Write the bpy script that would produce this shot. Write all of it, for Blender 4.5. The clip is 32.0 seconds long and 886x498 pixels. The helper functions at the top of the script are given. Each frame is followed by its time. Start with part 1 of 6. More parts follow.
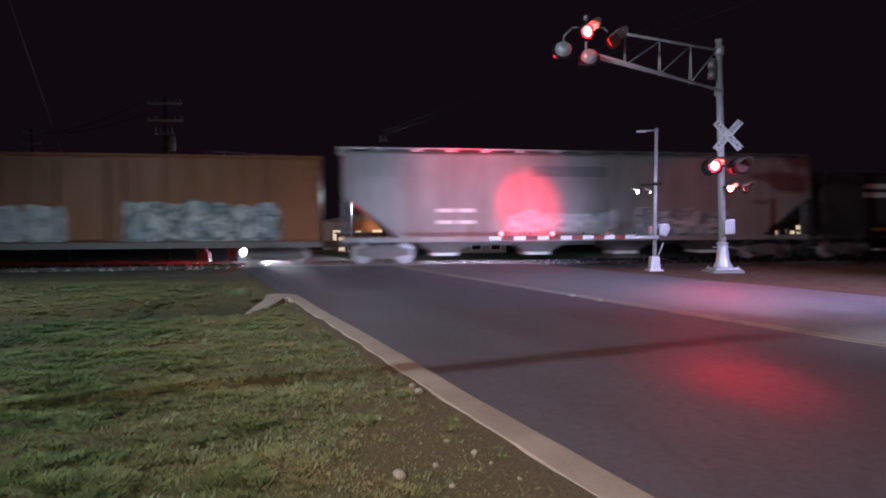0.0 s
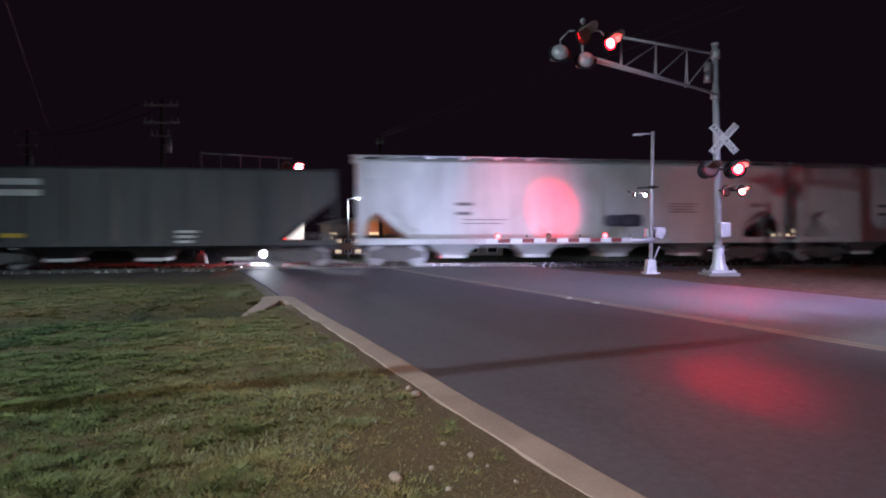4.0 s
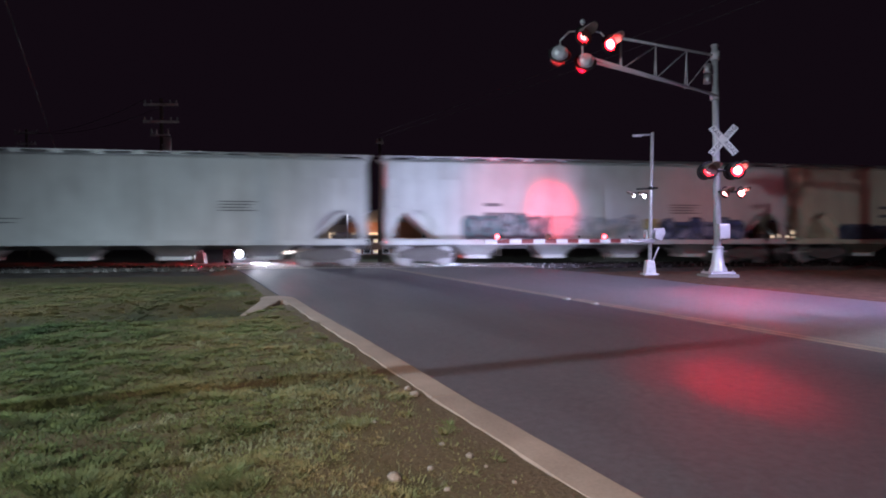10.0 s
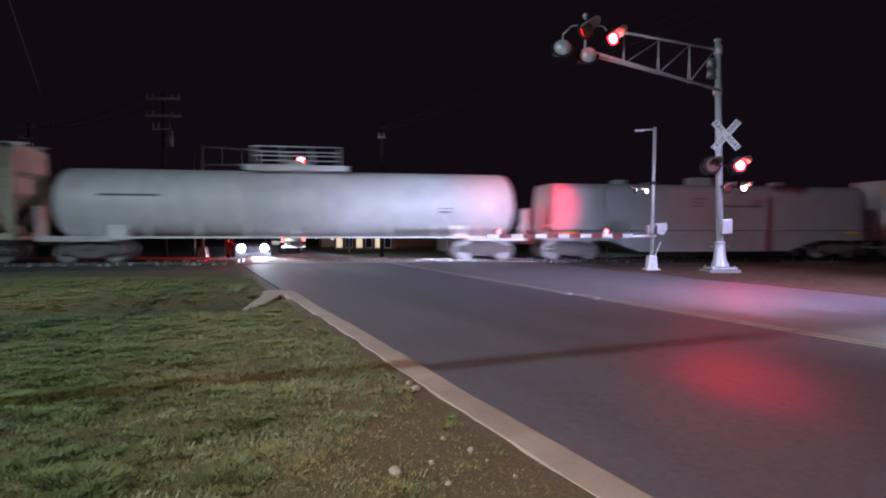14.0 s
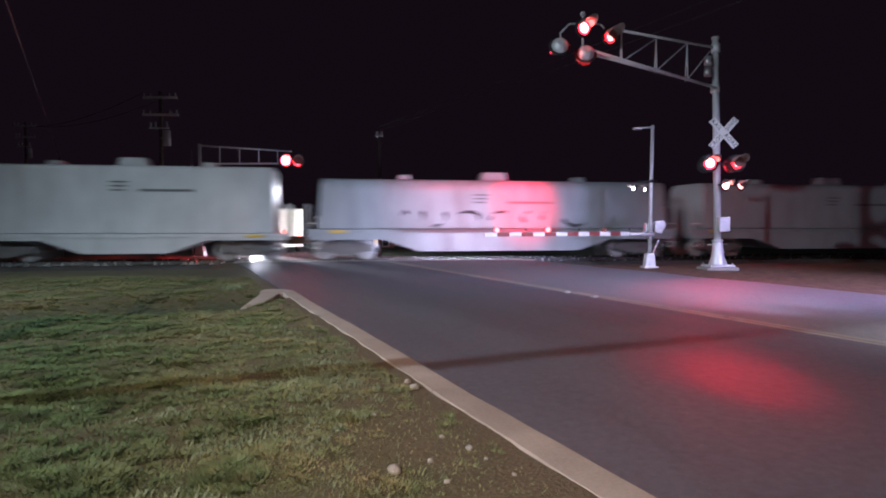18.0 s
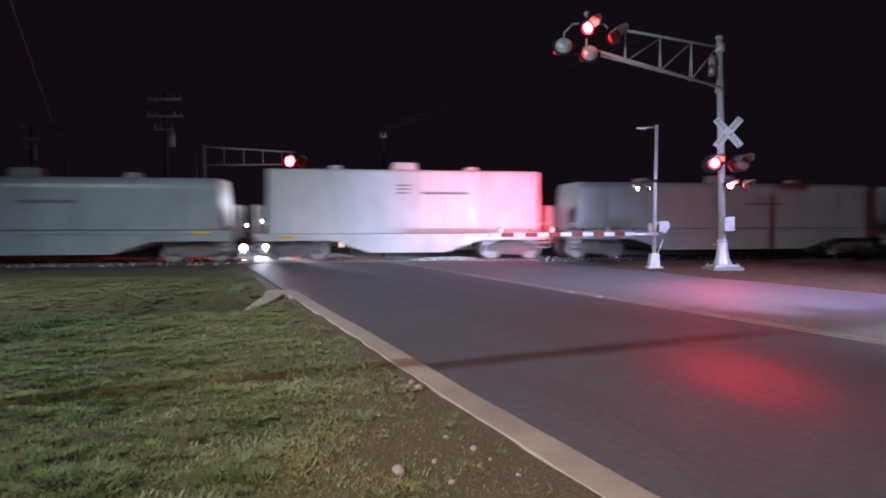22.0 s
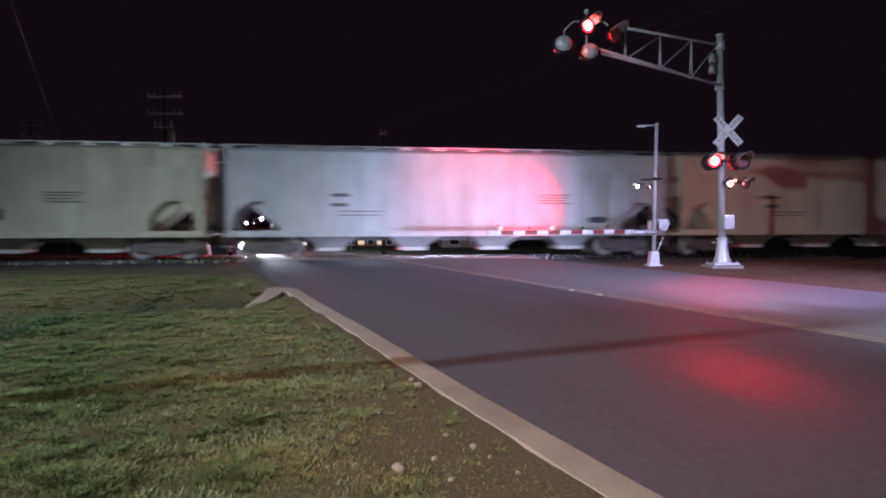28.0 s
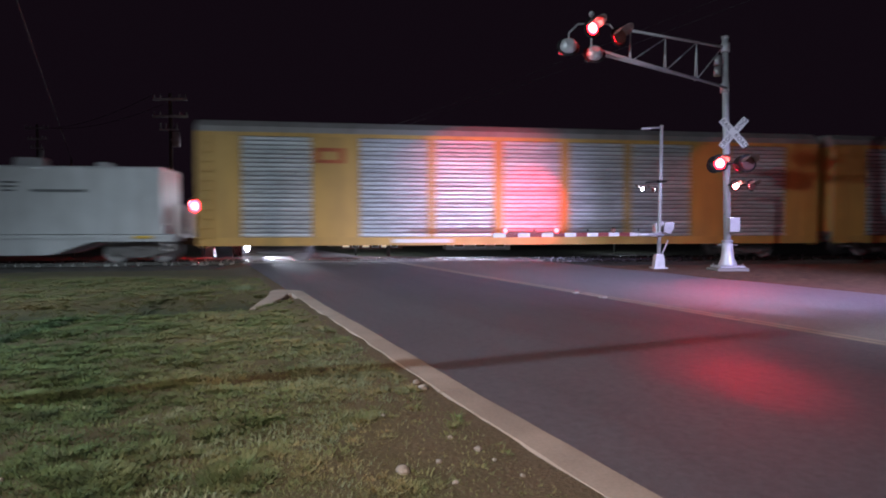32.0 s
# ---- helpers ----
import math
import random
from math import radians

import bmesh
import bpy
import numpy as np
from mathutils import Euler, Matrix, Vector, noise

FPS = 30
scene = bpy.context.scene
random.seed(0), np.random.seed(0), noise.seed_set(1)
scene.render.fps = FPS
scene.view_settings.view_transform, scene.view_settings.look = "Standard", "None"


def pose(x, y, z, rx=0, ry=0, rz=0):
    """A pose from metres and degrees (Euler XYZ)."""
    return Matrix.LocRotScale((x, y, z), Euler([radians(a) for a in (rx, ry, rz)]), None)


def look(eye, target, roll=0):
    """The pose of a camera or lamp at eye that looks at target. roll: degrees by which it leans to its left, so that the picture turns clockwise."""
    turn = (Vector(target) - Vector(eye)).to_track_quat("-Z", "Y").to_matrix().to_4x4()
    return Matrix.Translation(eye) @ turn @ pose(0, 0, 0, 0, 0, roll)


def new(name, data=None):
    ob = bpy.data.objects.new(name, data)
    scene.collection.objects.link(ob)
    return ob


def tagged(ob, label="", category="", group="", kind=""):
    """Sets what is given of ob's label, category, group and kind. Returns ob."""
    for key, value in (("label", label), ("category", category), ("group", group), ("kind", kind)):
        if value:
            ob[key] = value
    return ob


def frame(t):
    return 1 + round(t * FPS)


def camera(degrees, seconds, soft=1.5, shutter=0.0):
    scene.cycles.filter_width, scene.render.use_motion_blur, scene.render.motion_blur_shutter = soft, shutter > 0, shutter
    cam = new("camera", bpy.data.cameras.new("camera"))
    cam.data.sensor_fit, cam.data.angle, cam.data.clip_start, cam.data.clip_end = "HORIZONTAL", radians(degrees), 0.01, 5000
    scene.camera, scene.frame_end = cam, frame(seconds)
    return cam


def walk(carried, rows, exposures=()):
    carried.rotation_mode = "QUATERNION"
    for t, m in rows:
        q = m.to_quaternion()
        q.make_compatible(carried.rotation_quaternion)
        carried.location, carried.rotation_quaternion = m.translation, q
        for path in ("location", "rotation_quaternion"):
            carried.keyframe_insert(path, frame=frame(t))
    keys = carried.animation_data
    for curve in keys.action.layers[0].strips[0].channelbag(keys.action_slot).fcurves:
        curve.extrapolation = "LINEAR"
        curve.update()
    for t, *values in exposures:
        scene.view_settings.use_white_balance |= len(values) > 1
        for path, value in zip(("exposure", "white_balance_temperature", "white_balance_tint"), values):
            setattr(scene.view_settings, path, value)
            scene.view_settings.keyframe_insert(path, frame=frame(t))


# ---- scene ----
cam = camera(70, 32.0, 1.9, 0.9)
walk(cam, [
    (0.0, pose(0, 0, 1.55, 88.123, 0.249, -0.011)), (0.5, pose(0, 0, 1.55, 88.122, 0.211, -0.070)), (1.0, pose(0, 0, 1.55, 88.142, 0.179, -0.131)),
    (1.5, pose(0, 0, 1.55, 88.202, 0.207, -0.204)), (2.0, pose(0, 0, 1.55, 88.275, 0.249, -0.315)), (2.5, pose(0, 0, 1.55, 88.306, 0.210, -0.362)),
    (3.0, pose(0, 0, 1.55, 88.323, 0.166, -0.384)), (3.5, pose(0, 0, 1.55, 88.327, 0.146, -0.358)), (5.5, pose(0, 0, 1.55, 88.472, 0.204, -0.192)),
    (6.0, pose(0, 0, 1.55, 88.494, 0.159, -0.260)), (6.5, pose(0, 0, 1.55, 88.513, 0.149, -0.263)), (7.0, pose(0, 0, 1.55, 88.513, 0.178, -0.256)),
    (7.5, pose(0, 0, 1.55, 88.516, 0.190, -0.265)), (8.0, pose(0, 0, 1.55, 88.525, 0.172, -0.267)), (8.5, pose(0, 0, 1.55, 88.547, 0.135, -0.291)),
    (9.0, pose(0, 0, 1.55, 88.517, 0.044, -0.340)), (9.5, pose(0, 0, 1.55, 88.461, -0.047, -0.364)), (10.0, pose(0, 0, 1.55, 88.383, -0.051, -0.374)),
    (10.5, pose(0, 0, 1.55, 88.271, -0.013, -0.384)), (11.0, pose(0, 0, 1.55, 88.162, -0.037, -0.364)), (11.5, pose(0, 0, 1.55, 88.087, -0.040, -0.333)),
    (12.0, pose(0, 0, 1.55, 88.005, -0.036, -0.285)), (12.5, pose(0, 0, 1.55, 87.940, -0.035, -0.242)), (13.0, pose(0, 0, 1.55, 87.909, -0.049, -0.197)),
    (13.5, pose(0, 0, 1.55, 87.915, -0.086, -0.170)), (14.0, pose(0, 0, 1.55, 87.900, -0.157, -0.214)), (14.5, pose(0, 0, 1.55, 87.849, -0.228, -0.325)),
    (16.5, pose(0, 0, 1.55, 87.759, -0.264, -0.531)), (17.0, pose(0, 0, 1.55, 87.751, -0.184, -0.494)), (17.5, pose(0, 0, 1.55, 87.744, -0.090, -0.442)),
    (18.0, pose(0, 0, 1.55, 87.761, -0.022, -0.390)), (18.5, pose(0, 0, 1.55, 87.792, -0.054, -0.322)), (19.0, pose(0, 0, 1.55, 87.812, -0.074, -0.223)),
    (19.5, pose(0, 0, 1.55, 87.843, -0.103, -0.141)), (20.0, pose(0, 0, 1.55, 87.863, -0.057, -0.101)), (20.5, pose(0, 0, 1.55, 87.874, 0.034, -0.083)),
    (21.0, pose(0, 0, 1.55, 87.876, 0.095, -0.062)), (21.5, pose(0, 0, 1.55, 87.847, 0.121, -0.048)), (22.0, pose(0, 0, 1.55, 87.804, 0.099, -0.033)),
    (22.5, pose(0, 0, 1.55, 87.776, 0.039, -0.006)), (23.0, pose(0, 0, 1.55, 87.788, -0.017, -0.020)), (23.5, pose(0, 0, 1.55, 87.784, -0.092, -0.087)),
    (24.0, pose(0, 0, 1.55, 87.772, -0.130, -0.119)), (24.5, pose(0, 0, 1.55, 87.769, -0.179, -0.104)), (25.0, pose(0, 0, 1.55, 87.745, -0.200, -0.090)),
    (25.5, pose(0, 0, 1.55, 87.678, -0.180, -0.094)), (27.5, pose(0, 0, 1.55, 87.605, 0.013, -0.118)), (28.0, pose(0, 0, 1.55, 87.604, 0.064, -0.054)),
    (28.5, pose(0, 0, 1.55, 87.623, 0.129, 0.001)), (29.0, pose(0, 0, 1.55, 87.655, 0.157, 0.045)), (29.5, pose(0, 0, 1.55, 87.713, 0.115, 0.088)),
    (30.0, pose(0, 0, 1.55, 87.769, 0.099, 0.148)), (30.5, pose(0, 0, 1.55, 87.809, 0.084, 0.225)), (31.0, pose(0, 0, 1.55, 87.813, 0.068, 0.296)),
    (31.5, pose(0, 0, 1.55, 87.791, 0.070, 0.349)), (32.0, pose(0, 0, 1.55, 87.826, 0.027, 0.361)),
], exposures=[(0.0, -0.10, 6150, 19), (3.0, -0.13, 6150, 19), (6.0, 0.0, 6150, 19), (12.0, 0.02, 6150, 19), (17.0, 0.12, 6150, 19), (22.0, 0.18, 6150, 19), (28.0, 0.05, 6150, 19), (30.0, -0.1, 6150, 19), (32.0, -0.02, 6150, 19)])
TH = 9.4                                   # heading of the railway, degrees from the x axis
ROAD = 23.4                                # turn of the road's frame: local x across it, local y along it
TV = Vector((math.cos(radians(TH)), math.sin(radians(TH)), 0))
TN = Vector((-TV.y, TV.x, 0))
RN = Vector((math.cos(radians(ROAD)), math.sin(radians(ROAD)), 0))
RU = Vector((-RN.y, RN.x, 0))
RAIL = 0.04                                # height of the rail's top
SPEED = 13.483                             # of the train, metres a second


def track(s, off=0.0, z=0.0):
    """A place s metres along the track and off metres beyond its middle."""
    return Vector((0, 26.95, z)) + TV * s + TN * (1.55 + off)


def road_at(n, d, z=0.0):
    return RN * n + RU * d + Vector((0, 0, z))


def far_drop(y):
    """The land falls away beyond the track."""
    k0 = min(max((y - 31.0) / 5.0, 0), 1)
    k1 = min(max((y - 36.0) / 11.0, 0), 1)
    k2 = min(max((y - 47.0) / 28.0, 0), 1)
    return -0.60 * k0 * k0 * (3 - 2 * k0) - 0.45 * k1 * k1 * (3 - 2 * k1) - 0.15 * k2


# ---------------------------------------------------------------- world and light
world = bpy.data.worlds.new("night_sky")
scene.world = world
world.use_nodes = True
wn = world.node_tree.nodes
wn["Background"].inputs[0].default_value = (0.0054, 0.0030, 0.0050, 1)
wn["Background"].inputs[1].default_value = 1.0


def lamp(name, kind, at, watts, colour, size=0.1, aim=None, cone=60, blend=0.5):
    data = bpy.data.lights.new(name, kind)
    data.energy, data.color = watts, colour
    data.shadow_soft_size = size
    ob = new(name, data)
    ob.matrix_basis = look(at, aim) if aim is not None else Matrix.Translation(at)
    if kind == "SPOT":
        data.spot_size, data.spot_blend = radians(cone), blend
    return ob


LAMP_A = Vector((-21.5, -2.65, 14.0))       # street lamp beside the verge, cool and slightly green
LAMP_B = Vector((-4.5, -8.5, 9.0))         # street lamp behind, warm
LAMP_C = Vector((14.6, 9.0, 8.5))          # street lamp across the road, bluish
lamp("street_light_cool", "SPOT", LAMP_A - Vector((0, 0, 0.42)), 31000, (0.78, 0.98, 1.02), 0.33, aim=(-10.4, 5.6, 0), cone=98, blend=1.0)
lamp("street_light_warm", "SPOT", LAMP_B - Vector((0, 0, 0.42)), 11200, (1.0, 0.74, 0.53), 0.25, aim=(-3.1, 4.6, 0), cone=60, blend=1.0)
lamp("street_light_blue", "SPOT", LAMP_C - Vector((0, 0, 0.42)), 11200, (0.62, 0.56, 1.0), 0.45, aim=(8.6, 16.4, 0), cone=72, blend=1.0)
HEAD = [road_at(9.6, 4.1, 1.08), road_at(11.1, 4.1, 1.08)]   # headlights of the pickup that waits at the gate
for h in HEAD:
    lamp("headlight_beam", "SPOT", h + RU * 0.06, 5200, (0.64, 0.72, 1.0), 0.06, aim=h + RU * 20 + RN * 1.4 + Vector((0, 0, -0.2)), cone=40, blend=1.0)

lamp("porch_light", "POINT", (-8.6, 81.0, 1.7), 160, (1.0, 0.62, 0.32), 0.15)
lamp("yard_light", "POINT", (-7.0, 55.6, 4.3), 1200, (0.86, 0.93, 1.0), 0.2)

# ---------------------------------------------------------------- materials


def nodes_of(name):
    m = bpy.data.materials.new(name)
    m.use_nodes = True
    nt = m.node_tree
    return m, nt, nt.nodes["Principled BSDF"]


def node(nt, kind, **sets):
    n = nt.nodes.new(kind)
    for k, v in sets.items():
        if k in n.inputs:
            n.inputs[k].default_value = v
    return n


def ramp(nt, fac, stops):
    r = nt.nodes.new("ShaderNodeValToRGB")
    els = r.color_ramp.elements
    while len(els) < len(stops):
        els.new(0.5)
    for e, (p, c) in zip(els, stops):
        e.position, e.color = p, (*c, 1)
    nt.links.new(fac, r.inputs[0])
    return r.outputs[0]


def mix(nt, fac, a, b, mode="MIX"):
    m = nt.nodes.new("ShaderNodeMix")
    m.data_type, m.blend_type = "RGBA", mode
    for sock, v in ((m.inputs[0], fac), (m.inputs[6], a), (m.inputs[7], b)):
        if hasattr(v, "is_linked"):
            nt.links.new(v, sock)
        elif isinstance(v, tuple):
            sock.default_value = (*v, 1)
        else:
            sock.default_value = v
    return m.outputs[2]


def noise_tex(nt, scale, detail=4.0, stretch=(1, 1, 1), by_object=False, rough=0.55):
    tc = nt.nodes.new("ShaderNodeTexCoord")
    mp = nt.nodes.new("ShaderNodeMapping")
    mp.inputs["Scale"].default_value = stretch
    nt.links.new(tc.outputs["Object"], mp.inputs["Vector"])
    n = nt.nodes.new("ShaderNodeTexNoise")
    n.noise_dimensions = "4D"
    n.inputs["Scale"].default_value = scale
    n.inputs["Detail"].default_value = detail
    n.inputs["Roughness"].default_value = rough
    nt.links.new(mp.outputs[0], n.inputs["Vector"])
    if by_object:
        oi = nt.nodes.new("ShaderNodeObjectInfo")
        mu = nt.nodes.new("ShaderNodeMath")
        mu.operation = "MULTIPLY"
        mu.inputs[1].default_value = 40
        nt.links.new(oi.outputs["Random"], mu.inputs[0])
        nt.links.new(mu.outputs[0], n.inputs["W"])
    return n.outputs["Fac"]


def bump(nt, bsdf, height, strength, distance):
    b = nt.nodes.new("ShaderNodeBump")
    b.inputs["Strength"].default_value = strength
    b.inputs["Distance"].default_value = distance
    nt.links.new(height, b.inputs["Height"])
    nt.links.new(b.outputs[0], bsdf.inputs["Normal"])


def tone(c, k):
    return tuple(min(1, v * k) for v in c)


def surface(name, col, rough=0.6, metal=0.0, scale=6, var=0.25, fine=60, relief=0.15, depth=0.004, stretch=(1, 1, 1), gloss_var=0.15):
    """A plain real surface: two scales of mottling, and a fine relief."""
    m, nt, b = nodes_of(name)
    big = noise_tex(nt, scale, 3, stretch, True)
    small = noise_tex(nt, fine, 5, stretch)
    c1 = ramp(nt, big, [(0.3, tone(col, 1 - var)), (0.7, tone(col, 1 + var))])
    c2 = mix(nt, 0.35, c1, ramp(nt, small, [(0.3, tone(col, 1 - var * 1.4)), (0.75, tone(col, 1 + var))]))
    nt.links.new(c2, b.inputs["Base Color"])
    b.inputs["Metallic"].default_value = metal
    r = ramp(nt, big, [(0.3, (rough - gloss_var,) * 3), (0.7, (min(1, rough + gloss_var),) * 3)])
    nt.links.new(r, b.inputs["Roughness"])
    if relief:
        bump(nt, b, small, relief, depth)
    return m


def car_paint(name, col, grime=(0.10, 0.085, 0.07), amount=0.4, rust=0.1, rough=0.45):
    """Freight car paint: streaks that run down, grime and rust spots, sheet-metal waviness."""
    m, nt, b = nodes_of(name)
    streak = noise_tex(nt, 2.2, 6, (1, 1, 0.12), True, 0.65)
    cloud = noise_tex(nt, 0.7, 4, (1, 1, 1), True)
    spots = noise_tex(nt, 5.0, 8, (1, 1, 0.6), True, 0.7)
    c = ramp(nt, cloud, [(0.3, tone(col, 0.86)), (0.7, tone(col, 1.06))])
    s = ramp(nt, streak, [(0.42, (0, 0, 0)), (0.72, (amount,) * 3)])
    c = mix(nt, s, c, grime)
    r = ramp(nt, spots, [(0.66, (0, 0, 0)), (0.76, (rust,) * 3)])
    c = mix(nt, r, c, (0.16, 0.07, 0.03))
    runs = ramp(nt, noise_tex(nt, 1.3, 5, (1, 1, 0.05), True, 0.7), [(0.58, (0, 0, 0)), (0.70, (min(0.6, rust * 1.7),) * 3)])
    c = mix(nt, runs, c, (0.27, 0.17, 0.11))
    nt.links.new(c, b.inputs["Base Color"])
    nt.links.new(ramp(nt, streak, [(0.3, (rough - 0.08,) * 3), (0.7, (rough + 0.25,) * 3)]), b.inputs["Roughness"])
    bump(nt, b, noise_tex(nt, 1.6, 2, (1, 1, 1), True), 0.12, 0.03)
    return m


def slat_metal(name, col):
    """Galvanised sheet: every length has weathered differently."""
    m, nt, b = nodes_of(name)
    oi = nt.nodes.new("ShaderNodeObjectInfo")
    c = ramp(nt, oi.outputs["Random"], [(0.0, tone(col, 0.55)), (0.6, tone(col, 0.8)), (0.86, tone(col, 1.0)), (1.0, tone(col, 1.25))])
    c = mix(nt, 0.4, c, ramp(nt, noise_tex(nt, 3, 4, (1, 1, 3), True), [(0.35, tone(col, 0.45)), (0.65, tone(col, 1.1))]))
    nt.links.new(c, b.inputs["Base Color"])
    b.inputs["Metallic"].default_value = 0.2
    nt.links.new(ramp(nt, noise_tex(nt, 6, 4, (1, 1, 1), True), [(0.3, (0.26,) * 3), (0.7, (0.5,) * 3)]), b.inputs["Roughness"])
    return m


def glow(name, col, power, rim=None, core=None):
    """A lens or lamp face that gives off light; a lens is hottest in its middle."""
    m, nt, b = nodes_of(name)
    b.inputs["Base Color"].default_value = (*tone(col, 0.5), 1)
    b.inputs["Emission Color"].default_value = (*col, 1)
    b.inputs["Emission Strength"].default_value = power
    b.inputs["Roughness"].default_value = 0.2
    if rim:
        tc = nt.nodes.new("ShaderNodeTexCoord")
        ln = nt.nodes.new("ShaderNodeVectorMath")
        ln.operation = "LENGTH"
        nt.links.new(tc.outputs["Object"], ln.inputs[0])
        nt.links.new(ramp(nt, ln.outputs["Value"], [(0.0, core), (rim * 0.38, core), (rim * 0.78, col), (rim, col)]), b.inputs["Emission Color"])
    return m


def asphalt(name, col):
    m, nt, b = nodes_of(name)
    grit = noise_tex(nt, 140, 3, rough=0.7)
    lane = noise_tex(nt, 0.55, 4, (2.2, 0.10, 1), rough=0.6)
    blot = noise_tex(nt, 0.35, 5)
    c = ramp(nt, blot, [(0.3, tone(col, 0.72)), (0.7, tone(col, 1.25))])
    c = mix(nt, 0.5, c, ramp(nt, lane, [(0.35, tone(col, 0.55)), (0.65, tone(col, 1.3))]))
    c = mix(nt, 0.4, c, ramp(nt, grit, [(0.35, tone(col, 0.35)), (0.7, tone(col, 1.9))]))
    c = mix(nt, 0.35, c, ramp(nt, noise_tex(nt, 11, 6, rough=0.75), [(0.36, tone(col, 0.45)), (0.66, tone(col, 1.6))]))
    crack = nt.nodes.new("ShaderNodeTexVoronoi")
    crack.feature = "DISTANCE_TO_EDGE"
    crack.inputs["Scale"].default_value = 0.42
    tcc = nt.nodes.new("ShaderNodeTexCoord")
    wob = nt.nodes.new("ShaderNodeTexNoise")
    wob.inputs["Scale"].default_value = 1.7
    wob.inputs["Detail"].default_value = 6
    both = nt.nodes.new("ShaderNodeMix")
    both.data_type, both.inputs[0].default_value = "RGBA", 0.25
    nt.links.new(tcc.outputs["Object"], wob.inputs["Vector"])
    nt.links.new(tcc.outputs["Object"], both.inputs[6])
    nt.links.new(wob.outputs["Color"], both.inputs[7])
    nt.links.new(both.outputs[2], crack.inputs["Vector"])
    c = mix(nt, ramp(nt, crack.outputs["Distance"], [(0.0, (0.14,) * 3), (0.010, (0, 0, 0))]), c, tone(col, 0.3))
    nt.links.new(c, b.inputs["Base Color"])
    nt.links.new(ramp(nt, lane, [(0.3, (0.60,) * 3), (0.7, (0.80,) * 3)]), b.inputs["Roughness"])
    bump(nt, b, grit, 0.5, 0.006)
    return m


def graffiti(name, cols, scale=0.9):
    """Sprayed lettering that nobody can read: strokes and blocks of colour run into each other."""
    m, nt, b = nodes_of(name)
    blocks = noise_tex(nt, 1.5 * scale, 2, (1.0, 1, 0.75), True, 0.4)
    strokes = noise_tex(nt, 2.6 * scale, 1, (1.5, 1, 0.7), True, 0.3)
    mist = noise_tex(nt, 9, 4, (1, 1, 1), True)
    k = len(cols)
    fill = ramp(nt, blocks, [(0.30 + 0.4 * i / k, c) for i, c in enumerate(cols)])
    fill.node.color_ramp.interpolation = "EASE"
    line = ramp(nt, strokes, [(0.44, (0, 0, 0)), (0.485, (1, 1, 1)), (0.515, (1, 1, 1)), (0.56, (0, 0, 0))])
    c = mix(nt, line, fill, tone(cols[1], 0.5))
    c = mix(nt, 0.18, c, ramp(nt, mist, [(0.3, tone(cols[0], 0.5)), (0.7, tone(cols[2], 1.2))]))
    nt.links.new(c, b.inputs["Base Color"])
    b.inputs["Roughness"].default_value = 0.5
    return m


